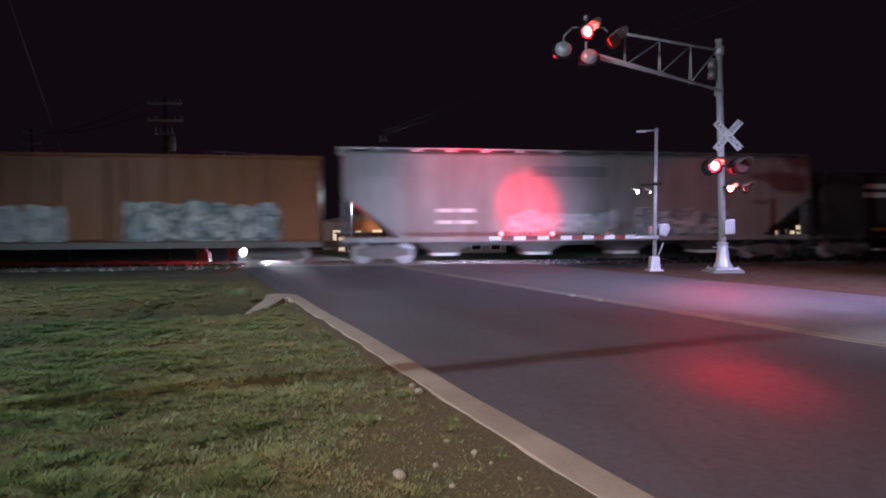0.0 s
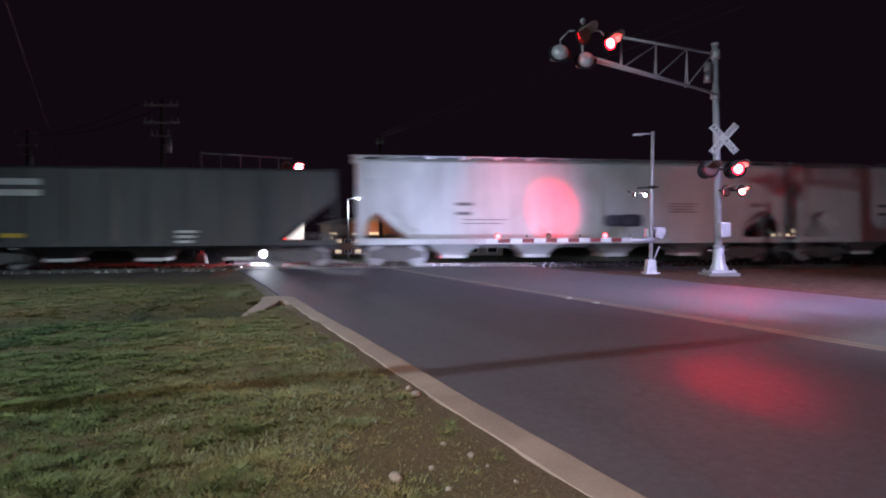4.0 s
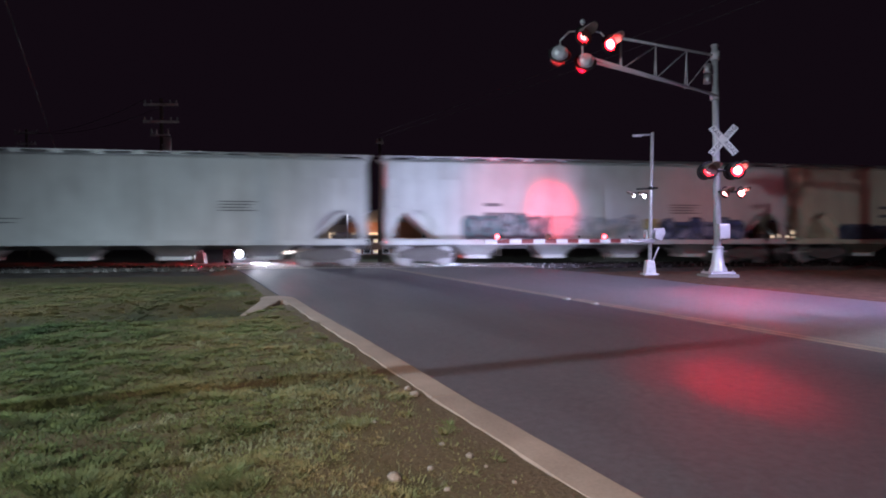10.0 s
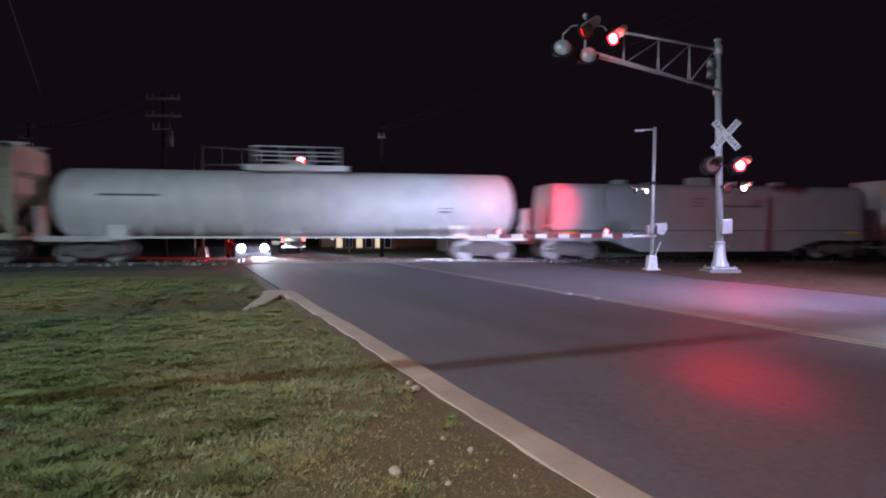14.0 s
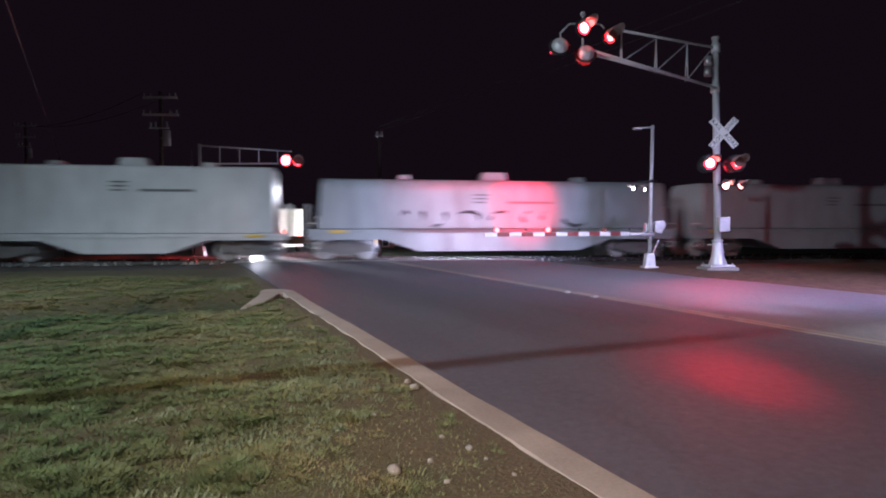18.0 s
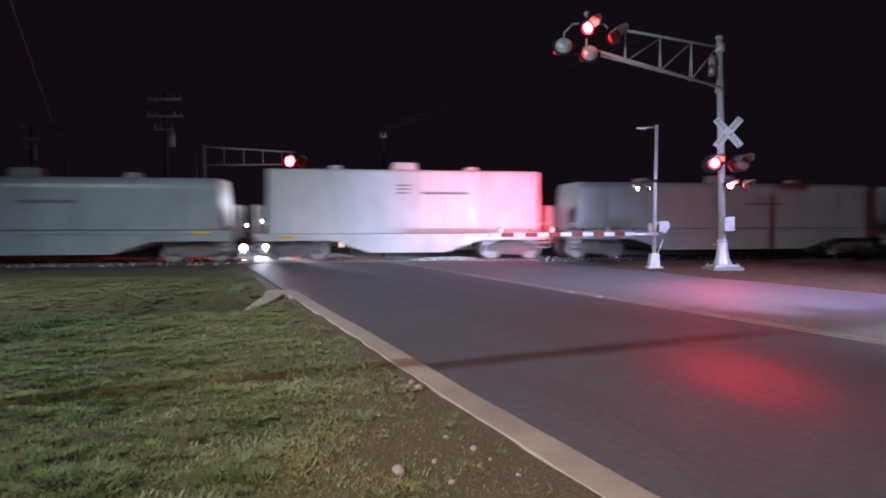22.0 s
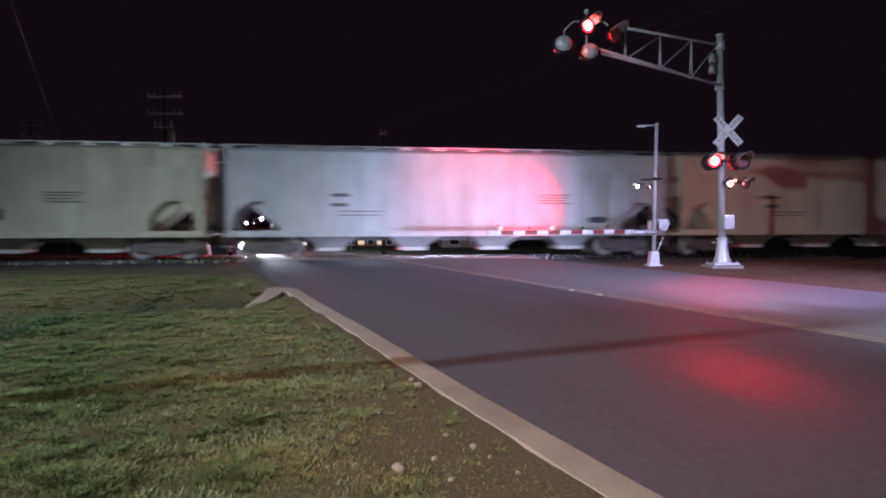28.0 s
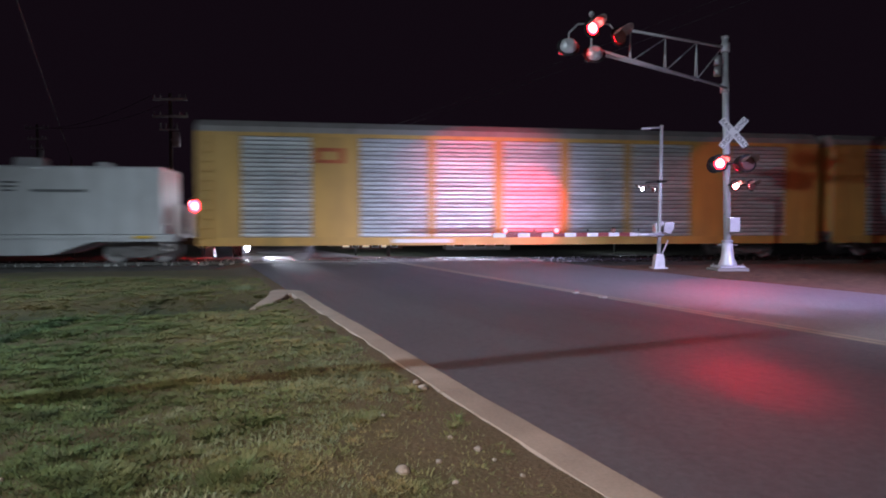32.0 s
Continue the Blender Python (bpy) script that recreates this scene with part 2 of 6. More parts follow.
def grass_mat(name, dry, green, blades):
    m, nt, b = nodes_of(name)
    patch = noise_tex(nt, 0.9, 6, rough=0.65)
    fine = noise_tex(nt, 30, 4)
    c = ramp(nt, patch, [(0.40, dry), (0.62, green)])
    tx = nt.nodes.new("ShaderNodeTexCoord")
    dn = nt.nodes.new("ShaderNodeVectorMath")
    dn.operation = "DOT_PRODUCT"
    dn.inputs[1].default_value = (RN.x, RN.y, 0)
    nt.links.new(tx.outputs["Object"], dn.inputs[0])
    wander = nt.nodes.new("ShaderNodeMath")
    wander.operation = "MULTIPLY_ADD"
    wander.inputs[1].default_value = 3.0
    nt.links.new(noise_tex(nt, 0.8, 5, rough=0.6), wander.inputs[0])
    nt.links.new(dn.outputs["Value"], wander.inputs[2])
    lush = nt.nodes.new("ShaderNodeMapRange")
    lush.inputs["From Min"].default_value, lush.inputs["From Max"].default_value = 2.2, 0.7
    lush.inputs["To Max"].default_value = 0.88
    nt.links.new(wander.outputs[0], lush.inputs["Value"])
    sy = nt.nodes.new("ShaderNodeSeparateXYZ")
    nt.links.new(tx.outputs["Object"], sy.inputs[0])
    near = nt.nodes.new("ShaderNodeMapRange")
    near.inputs["From Min"].default_value, near.inputs["From Max"].default_value = 12.5, 10.0
    nt.links.new(sy.outputs["Y"], near.inputs["Value"])
    both = nt.nodes.new("ShaderNodeMath")
    both.operation = "MULTIPLY"
    nt.links.new(lush.outputs[0], both.inputs[0])
    nt.links.new(near.outputs[0], both.inputs[1])
    c = mix(nt, both.outputs[0], c, tone(green, 0.5))
    if blades:
        g = nt.nodes.new("ShaderNodeNewGeometry")
        tuft = noise_tex(nt, 5.5, 3, rough=0.5)
        c = mix(nt, 0.42, c, ramp(nt, tuft, [(0.34, tone(dry, 0.45)), (0.5, green), (0.66, tone(dry, 1.25))]))
        c = mix(nt, 0.22, c, ramp(nt, g.outputs["Random Per Island"], [(0.0, tone(green, 0.5)), (0.45, dry), (0.8, green), (1.0, tone(dry, 1.4))]))
        c = mix(nt, both.outputs[0], c, ramp(nt, tuft, [(0.34, tone(green, 0.35)), (0.55, tone(green, 0.75)), (0.68, tone(green, 1.15))]))
    else:
        c = mix(nt, 0.5, c, ramp(nt, fine, [(0.3, tone(dry, 0.45)), (0.7, tone(dry, 1.3))]))
        # bare earth along the kerb
        tc = nt.nodes.new("ShaderNodeTexCoord")
        dot = nt.nodes.new("ShaderNodeVectorMath")
        dot.operation = "DOT_PRODUCT"
        dot.inputs[1].default_value = (RN.x, RN.y, 0)
        nt.links.new(tc.outputs["Object"], dot.inputs[0])
        ad = nt.nodes.new("ShaderNodeMath")
        ad.operation = "MULTIPLY_ADD"
        ad.inputs[1].default_value = 2.2
        nt.links.new(noise_tex(nt, 1.4, 4), ad.inputs[0])
        nt.links.new(dot.outputs["Value"], ad.inputs[2])
        k = ramp(nt, ad.outputs[0], [(0.0, (0, 0, 0)), (1.0, (1, 1, 1))])
        k.node.color_ramp.elements[0].position = 0.0
        mr = nt.nodes.new("ShaderNodeMapRange")
        mr.inputs["From Min"].default_value, mr.inputs["From Max"].default_value = 2.3, 3.1
        nt.links.new(ad.outputs[0], mr.inputs["Value"])
        earth = ramp(nt, fine, [(0.3, (0.060, 0.043, 0.026)), (0.7, (0.130, 0.095, 0.058))])
        c = mix(nt, mr.outputs[0], c, earth)
        # brown thatch across the road, the mast lamps' red light tinted into its colour
        far = nt.nodes.new("ShaderNodeMapRange")
        far.inputs["From Min"].default_value, far.inputs["From Max"].default_value = 14.8, 15.4
        nt.links.new(ad.outputs[0], far.inputs["Value"])
        c = mix(nt, far.outputs[0], c, ramp(nt, noise_tex(nt, 3.0, 7, rough=0.7), [(0.3, (0.045, 0.024, 0.014)), (0.52, (0.13, 0.066, 0.034)), (0.72, (0.25, 0.15, 0.085))]))
        bump(nt, b, fine, 0.8, 0.02)
        # the ditch's shade painted in: dark green by height, below -0.10
        sp = nt.nodes.new("ShaderNodeSeparateXYZ")
        nt.links.new(tc.outputs["Object"], sp.inputs[0])
        ditch_shade = nt.nodes.new("ShaderNodeMapRange")
        ditch_shade.inputs["From Min"].default_value, ditch_shade.inputs["From Max"].default_value = -0.10, -0.26
        nt.links.new(sp.outputs["Z"], ditch_shade.inputs["Value"])
        c = mix(nt, ditch_shade.outputs[0], c, ramp(nt, fine, [(0.3, (0.014, 0.018, 0.010)), (0.7, (0.035, 0.045, 0.02))]))
    nt.links.new(c, b.inputs["Base Color"])
    b.inputs["Roughness"].default_value = 0.85
    return m


M = {
    "asphalt": asphalt("asphalt", (0.090, 0.085, 0.104)),
    "asphalt_pale": asphalt("asphalt_worn_pale", (0.15, 0.142, 0.15)),
    "visor": surface("visor_inside", (0.30, 0.24, 0.21), 0.5, scale=8, var=0.3, relief=0),
    "slat": slat_metal("galvanised_slat", (0.74, 0.78, 0.80)),
    "backing": surface("rack_inside", (0.17, 0.165, 0.16), 0.8, scale=2, var=0.3, relief=0),
    "earth": grass_mat("verge_soil", (0.085, 0.066, 0.032), (0.040, 0.050, 0.018), False),
    "blade": grass_mat("grass_blade", (0.245, 0.195, 0.098), (0.078, 0.142, 0.050), True),
    "kerb": surface("kerb_concrete", (0.305, 0.245, 0.215), 0.9, scale=2.2, var=0.26, fine=38, relief=0.4, depth=0.006),
    "concrete": surface("concrete", (0.32, 0.30, 0.28), 0.85, scale=2, var=0.22, fine=40, relief=0.4),
    "gravel": surface("ballast_gravel", (0.10, 0.09, 0.082), 0.9, scale=2, var=0.4, fine=26, relief=1.0, depth=0.05),
    "stone": surface("pale_stone", (0.27, 0.25, 0.23), 0.85, scale=14, var=0.25, fine=70, relief=0.6),
    "line": surface("worn_road_paint", (0.27, 0.23, 0.19), 0.7, scale=3, var=0.35, fine=30, relief=0.3),
    "rail": surface("rail_steel", (0.42, 0.41, 0.40), 0.22, 1.0, scale=4, var=0.15, fine=80, relief=0.05),
    "rust": surface("rusted_steel", (0.12, 0.065, 0.04), 0.8, 0.2, scale=5, var=0.35, fine=50, relief=0.4),
    "tie": surface("creosoted_timber", (0.06, 0.048, 0.038), 0.85, scale=4, var=0.4, fine=30, relief=0.6),
    "galv": surface("galvanised_steel", (0.50, 0.50, 0.50), 0.42, 0.75, scale=9, var=0.18, fine=70, relief=0.08),
    "alu": surface("painted_aluminium", (0.64, 0.64, 0.65), 0.42, 0.30, scale=6, var=0.14, fine=60, relief=0.06),
    "black": surface("black_enamel", (0.018, 0.018, 0.019), 0.5, scale=8, var=0.3, fine=60, relief=0.08),
    "white": surface("white_sheeting", (0.78, 0.78, 0.76), 0.45, scale=7, var=0.1, fine=60, relief=0.05),
    "arm_white": surface("arm_white_sheeting", (0.5, 0.5, 0.49), 0.45, scale=7, var=0.15, fine=60, relief=0.05),
    "red": surface("red_sheeting", (0.16, 0.03, 0.026), 0.45, scale=7, var=0.15, fine=60, relief=0.05),
    "wood": surface("weathered_pole_timber", (0.13, 0.10, 0.08), 0.85, scale=3, var=0.3, fine=24, relief=0.6, stretch=(1, 1, 0.1)),
    # grey crossarm timber, paled to carry the lamplight that falls on the arms
    "crossarm": surface("brightened_crossarm", (0.62, 0.60, 0.58), 0.8, scale=3, var=0.25, fine=24, relief=0.4),
    "wire": surface("cable_sheath", (0.11, 0.11, 0.11), 0.5, scale=5, var=0.1, relief=0),
    "porcelain": surface("pole_porcelain", (0.45, 0.45, 0.45), 0.3, scale=9, var=0.1, relief=0),
    "under": surface("running_gear", (0.17, 0.16, 0.155), 0.65, 0.3, scale=4, var=0.35, fine=30, relief=0.4),
    "wheel": surface("wheel_steel", (0.44, 0.43, 0.43), 0.42, 0.35, scale=6, var=0.2, fine=40, relief=0.15),
    "hop_white": car_paint("hopper_white", (0.67, 0.69, 0.69), amount=0.22, rust=0.12),
    "hop_cream": car_paint("hopper_cream", (0.67, 0.65, 0.50), amount=0.30, rust=0.25),
    "hop_grey": car_paint("hopper_pale_grey", (0.62, 0.66, 0.69), amount=0.28, rust=0.15),
    "old_grey": car_paint("hopper_weathered_grey", (0.30, 0.285, 0.285), amount=0.5, rust=0.3),
    "dark_grey": car_paint("hopper_dark_grey", (0.075, 0.077, 0.082), amount=0.55, rust=0.35),
    "darker_grey": car_paint("hopper_darker_grey", (0.036, 0.036, 0.038), amount=0.5, rust=0.35),
    "emblem": surface("faded_orange_paint", (0.44, 0.10, 0.035), 0.6, scale=2, var=0.3, relief=0),
    "box_brown": car_paint("box_car_brown", (0.25, 0.085, 0.028), amount=0.35, rust=0.3),
    "tank": car_paint("tank_white", (0.84, 0.86, 0.87), amount=0.18, rust=0.1, rough=0.35),
    "coil": car_paint("coil_hood_grey", (0.35, 0.385, 0.415), amount=0.3, rust=0.15, rough=0.3),
    "coil_white": car_paint("coil_hood_white", (0.66, 0.67, 0.68), amount=0.22, rust=0.1, rough=0.3),
    "rack": car_paint("rack_yellow", (0.64, 0.38, 0.10), amount=0.3, rust=0.25),
    "rack_roof": car_paint("rack_roof_grey", (0.30, 0.28, 0.27), amount=0.4, rust=0.3),
    "mark": surface("dark_lettering", (0.035, 0.035, 0.04), 0.6, scale=6, var=0.2, relief=0),
    "faded": surface("faded_lettering", (0.16, 0.165, 0.17), 0.6, scale=6, var=0.3, relief=0),
    "panel": surface("reporting_panel", (0.72, 0.72, 0.70), 0.5, scale=6, var=0.12, relief=0),
    "stripe": surface("yellow_reflector", (0.75, 0.50, 0.06), 0.35, scale=8, var=0.1, relief=0),
    "vane": surface("blink_shutter", (0.17, 0.06, 0.045), 0.5, scale=8, var=0.2, relief=0),
    "glass": surface("dark_glass", (0.02, 0.022, 0.025), 0.08, scale=5, var=0.1, relief=0),
    "tyre": surface("tyre_rubber", (0.025, 0.025, 0.025), 0.8, scale=20, var=0.2, fine=80, relief=0.2),
    "carbody": surface("vehicle_paint", (0.12, 0.12, 0.13), 0.3, 0.3, scale=3, var=0.1, relief=0),
    "trailer": surface("trailer_white", (0.72, 0.71, 0.68), 0.45, scale=2, var=0.12, fine=20, relief=0.05),
    "brick": surface("brown_siding", (0.26, 0.12, 0.075), 0.8, scale=1.2, var=0.25, fine=14, relief=0.4),
    "stucco": surface("pale_stucco", (0.45, 0.40, 0.36), 0.85, scale=1.2, var=0.2, fine=14, relief=0.4),
    "roofing": surface("grey_roof_sheet", (0.20, 0.19, 0.19), 0.6, 0.2, scale=1.5, var=0.2, fine=12, relief=0.3),
    "lens_red": glow("red_lens", (1.0, 0.006, 0.010), 34, 0.20, (1.0, 0.40, 0.36)),
    "lens_small": glow("small_red_lens", (1.0, 0.06, 0.07), 14),
    "lens_far": glow("far_red_lens", (1.0, 0.006, 0.010), 160, 0.28, (1.0, 0.40, 0.36)),
    "lens_white": glow("white_lens", (0.85, 0.92, 1.0), 18),
    "headlight": glow("headlight_lens", (0.86, 0.93, 1.0), 160),
    "window_lit": glow("lit_window", (1.0, 0.78, 0.50), 0.8),
    "tail": glow("tail_lamp", (1.0, 0.03, 0.02), 16),
    "amber": glow("amber_lamp", (1.0, 0.45, 0.08), 5),
    "gr_white": graffiti("graffiti_white_blue", [(0.55, 0.57, 0.58), (0.09, 0.12, 0.15), (0.62, 0.62, 0.6), (0.3, 0.36, 0.4)]),
    "gr_pale": graffiti("graffiti_pale", [(0.45, 0.46, 0.5), (0.6, 0.6, 0.62), (0.35, 0.4, 0.46), (0.55, 0.5, 0.5)], 0.7),
    "gr_gold": graffiti("graffiti_gold", [(0.62, 0.52, 0.20), (0.56, 0.56, 0.30), (0.60, 0.33, 0.12), (0.64, 0.60, 0.42)], 0.5),
    "gr_green": graffiti("graffiti_lime", [(0.40, 0.42, 0.16), (0.5, 0.55, 0.15), (0.12, 0.2, 0.08), (0.45, 0.5, 0.3)], 0.8),
    "gr_dark": graffiti("graffiti_dark", [(0.03, 0.035, 0.05), (0.07, 0.07, 0.1), (0.05, 0.05, 0.06), (0.12, 0.12, 0.16)], 0.6),
    "gr_navy": graffiti("graffiti_navy", [(0.05, 0.08, 0.14), (0.09, 0.13, 0.2), (0.04, 0.05, 0.09), (0.14, 0.17, 0.22)], 0.5),
    "gr_teal": graffiti("graffiti_black_teal", [(0.02, 0.03, 0.035), (0.03, 0.13, 0.14), (0.25, 0.32, 0.34), (0.03, 0.05, 0.06)]),
    "gr_blue": graffiti("graffiti_blue", [(0.06, 0.13, 0.16), (0.12, 0.2, 0.5), (0.03, 0.05, 0.06), (0.35, 0.42, 0.6)], 0.9),
}

# ---------------------------------------------------------------- mesh helpers


def bx(bm, x0, x1, y0, y1, z0, z1):
    v = [bm.verts.new((x, y, z)) for x in (x0, x1) for y in (y0, y1) for z in (z0, z1)]
    for f in ((0, 1, 3, 2), (4, 6, 7, 5), (0, 4, 5, 1), (2, 3, 7, 6), (0, 2, 6, 4), (1, 5, 7, 3)):
        bm.faces.new([v[i] for i in f])


def prism(bm, pts, y0, y1):
    """A polygon in the xz plane, drawn out along y."""
    a = [bm.verts.new((x, y0, z)) for x, z in pts]
    b = [bm.verts.new((x, y1, z)) for x, z in pts]
    bm.faces.new(a)
    bm.faces.new(b[::-1])
    for i in range(len(pts)):
        j = (i + 1) % len(pts)
        bm.faces.new((a[j], a[i], b[i], b[j]))


def prism_x(bm, pts, x0, x1):
    """A polygon in the yz plane, drawn out along x."""
    a = [bm.verts.new((x0, y, z)) for y, z in pts]
    b = [bm.verts.new((x1, y, z)) for y, z in pts]
    bm.faces.new(a)
    bm.faces.new(b[::-1])
    for i in range(len(pts)):
        j = (i + 1) % len(pts)
        bm.faces.new((a[j], a[i], b[i], b[j]))


def cyl(bm, p0, p1, r0, r1=None, n=12, caps=True):
    p0, p1 = Vector(p0), Vector(p1)
    r1 = r0 if r1 is None else r1
    ax = (p1 - p0).normalized()
    u = ax.orthogonal().normalized()
    w = ax.cross(u)
    rings = []
    for p, r in ((p0, r0), (p1, r1)):
        rings.append([bm.verts.new(p + (u * math.cos(t) + w * math.sin(t)) * r) for t in (2 * math.pi * i / n for i in range(n))])
    for i in range(n):
        j = (i + 1) % n
        bm.faces.new((rings[0][i], rings[0][j], rings[1][j], rings[1][i])).smooth = True
    if caps:
        bm.faces.new(rings[0][::-1])
        bm.faces.new(rings[1])


def lathe(bm, prof, axis="y", n=24):
    """A profile of (radius, place along the axis), turned round."""
    rings = []
    for r, a in prof:
        ring = []
        for i in range(n):
            t = 2 * math.pi * i / n
            c, s = r * math.cos(t), r * math.sin(t)
            ring.append(bm.verts.new((c, a, s) if axis == "y" else ((a, c, s) if axis == "x" else (c, s, a))))
        rings.append(ring)
    for k in range(len(rings) - 1):
        for i in range(n):
            j = (i + 1) % n
            bm.faces.new((rings[k][i], rings[k][j], rings[k + 1][j], rings[k + 1][i])).smooth = True
    bm.faces.new(rings[0][::-1])
    bm.faces.new(rings[-1])


def soften(bm, width, seg=2):
    bmesh.ops.bevel(bm, geom=[e for e in bm.edges], offset=width, segments=seg, profile=0.6, affect="EDGES", clamp_overlap=True)
    return bm


def mesh_of(name, bm, material):
    me = bpy.data.meshes.new(name)
    bmesh.ops.recalc_face_normals(bm, faces=bm.faces[:])
    bm.to_mesh(me)
    bm.free()
    me.materials.append(material)
    return me


def part(name, bm, material, parent=None, label="", at=None):
    ob = new(name, mesh_of(name, bm, material))
    ob.parent = parent
    if at is not None:
        ob.matrix_basis = at if isinstance(at, Matrix) else Matrix.Translation(at)
    if label:
        ob["label"] = label
    return ob


def share(name, me, parent, at, label=""):
    ob = new(name, me)
    ob.parent = parent
    ob.matrix_basis = at
    if label:
        ob["label"] = label
    return ob


def thing(name, at, label, category, group="", kind=""):
    ob = new(name)
    ob.matrix_basis = at if isinstance(at, Matrix) else Matrix.Translation(at)
    return tagged(ob, label, category, group, kind)


def B():
    return bmesh.new()

# ---------------------------------------------------------------- ground, road, track


def kerb_shift(d):
    """The kerb runs slightly aslant to the road's middle."""
    return 0.0175 * min(d, 24) - 0.338


def ground_z(x, y):
    n = RN.x * x + RN.y * y
    if n < 5:
        n -= kerb_shift(RU.x * x + RU.y * y)
    drop = far_drop(y)
    q = (Vector((x, y, 0)) - track(0)).dot(TN)         # beyond the track's middle
    along = RU.x * x + RU.y * y
    if (2.53 if along < 14.7 else 2.6) < n < 14.6:
        return -0.16 + drop
    z = 0.06
    if n <= 2.53:
        edge = 10.9 + 0.45 * (x + 3.6) if x < -3.6 else 10.9 + 4.0 * (x + 3.6)
        t = y - max(edge, 4.0)
        f = min(max((2.5 - n) / 0.5, 0), 1)
        if t > 0:
            down = min(t / 0.9, 1)
            up = min(max((t - 1.7) / 2.6, 0), 1)
            z -= f * 0.50 * down * down * (3 - 2 * down) * (1 - 0.85 * up)
        z += 0.05 * noise.noise(Vector((x * 0.35, y * 0.35, 3))) * min(1, max(0, 2.3 - n))
        z += 0.018 * noise.noise(Vector((x * 1.9, y * 1.9, 7)))
        if y < 16:
            z += 0.05 * noise.noise(Vector((x * 0.95, y * 1.2, 2))) * min(1, max(0, (2.2 - n) / 1.2))
    else:
        z = -0.03 + 0.05 * noise.noise(Vector((x * 0.3, y * 0.3, 5)))
    if abs(q) < 5:
        k = min(1, (5 - abs(q)) / 2.2)
        z = z * (1 - k) + (-0.30) * k
    if along > 14.7 and -0.2 < n < 2.7:
        k = min(1, (n + 0.2) / 2.6) ** 2 * min(1, (along - 14.7) / 1.5)
        z = z * (1 - k) - 0.012 * k
    return z + drop


def spread(a, b, near, step, grow):
    """Places from a to b, dense round near and sparser further out."""
    out = [near]
    s = step
    while out[-1] < b:
        out.append(out[-1] + s)
        s *= grow
    s = step
    low = [near]
    while low[-1] > a:
        low.append(low[-1] - s)
        s *= grow
    return low[:0:-1] + out


bm = B()
ns = [n for n in spread(-900, 900, 0.2, 0.16, 1.055) if not 2.2 < n < 2.9 and not 14.2 < n < 14.9]
ns = sorted(ns + [2.2, 2.43, 2.51, 2.55, 2.9, 14.2, 14.55, 14.68, 14.9])
ds = spread(-300, 3.5, 3.5, 0.12, 1.06)[:-1] + [3.5 + 0.1 * i for i in range(10)] + [4.5 + 0.05 * i for i in range(50)] + [7.0 + 0.1 * i for i in range(10)] + spread(8.0, 1500, 8.0, 0.12, 1.045)[1:]
ds = sorted(set(round(v, 3) for v in ds))
grid = []
for n in ns:
    line = []
    for d in ds:
        p = road_at(n + (kerb_shift(d) if n < 4.6 else 0), d)
        line.append(bm.verts.new((p.x, p.y, ground_z(p.x, p.y))))
    grid.append(line)
for i in range(len(ns) - 1):
    for j in range(len(ds) - 1):
        bm.faces.new((grid[i][j], grid[i + 1][j], grid[i + 1][j + 1], grid[i][j + 1])).smooth = True
ground = part("ground", bm, M["earth"])
tagged(ground, "dry patchy grass verge and bare soil", "ground", kind="structure")

def road_half(name, cols_n, material, label):
    bm = B()
    grid = []
    for d in [-40 + 2 * i for i in range(130)]:
        line = []
        for n in cols_n:
            p = road_at(n, d)
            edge = 0.22 * noise.noise(Vector((d * 0.4, 1, 2))) if n == 14.5 else (kerb_shift(d) if n < 3 else 0)
            line.append(bm.verts.new((n + edge, d, far_drop(p.y) + (0.015 if 3 < n < 14 else 0))))
        grid.append(line)
    for i in range(len(grid) - 1):
        for j in range(len(cols_n) - 1):
            bm.faces.new((grid[i][j], grid[i][j + 1], grid[i + 1][j + 1], grid[i + 1][j]))
    base = [[bm.verts.new((v.co.x, v.co.y, v.co.z - 0.2)) for v in (r[0], r[-1])] for r in grid]
    for i in range(len(grid) - 1):
        bm.faces.new((grid[i][0], grid[i + 1][0], base[i + 1][0], base[i][0]))
        bm.faces.new((grid[i][-1], base[i][1], base[i + 1][1], grid[i + 1][-1]))
    ob = part(name, bm, material, at=pose(0, 0, 0, 0, 0, ROAD))
    return tagged(ob, label, "road", kind="structure")


road = road_half("road", [2.58, 4.0, 6.0, 8.55], M["asphalt"], "dark patched asphalt road across the railway")
road_2 = road_half("road_2", [8.554, 11.0, 13.0, 14.5], M["asphalt_pale"], "pale worn asphalt lane before the gate")

# double line down the middle, broken by wear
for off in (-0.09, 0.09):
    bm = B()
    d = -10.0
    while d < 26:
        a, b2 = d, d + random.uniform(1.2, 3.0)
        bx(bm, 8.46 + off - 0.055, 8.46 + off + 0.055, a, b2, 0.012, 0.019)
        d = b2 + random.choice((0.0, 0.0, 0.05, 0.12))
    part("centre_line", bm, M["line"], road, "worn pale yellow line")
for d in (10.9, 11.9):
    bm = B()
    prism(bm, [(-0.07, 0), (0.07, 0), (0.05, 0.025), (-0.05, 0.025)], -0.06, 0.06)
    part("road_stud", bm, M["concrete"], road, "white raised road stud", at=(8.30, d, 0.018))
# kerb in cast lengths, turned down towards the ditch at its end
kerb = thing("kerb", pose(0, 0, 0, 0, 0, ROAD), "low tan concrete kerb that ends short of the track", "kerb", kind="structure")


LOW = 1.028                                # the kerb stands a little further out than the verge's edge


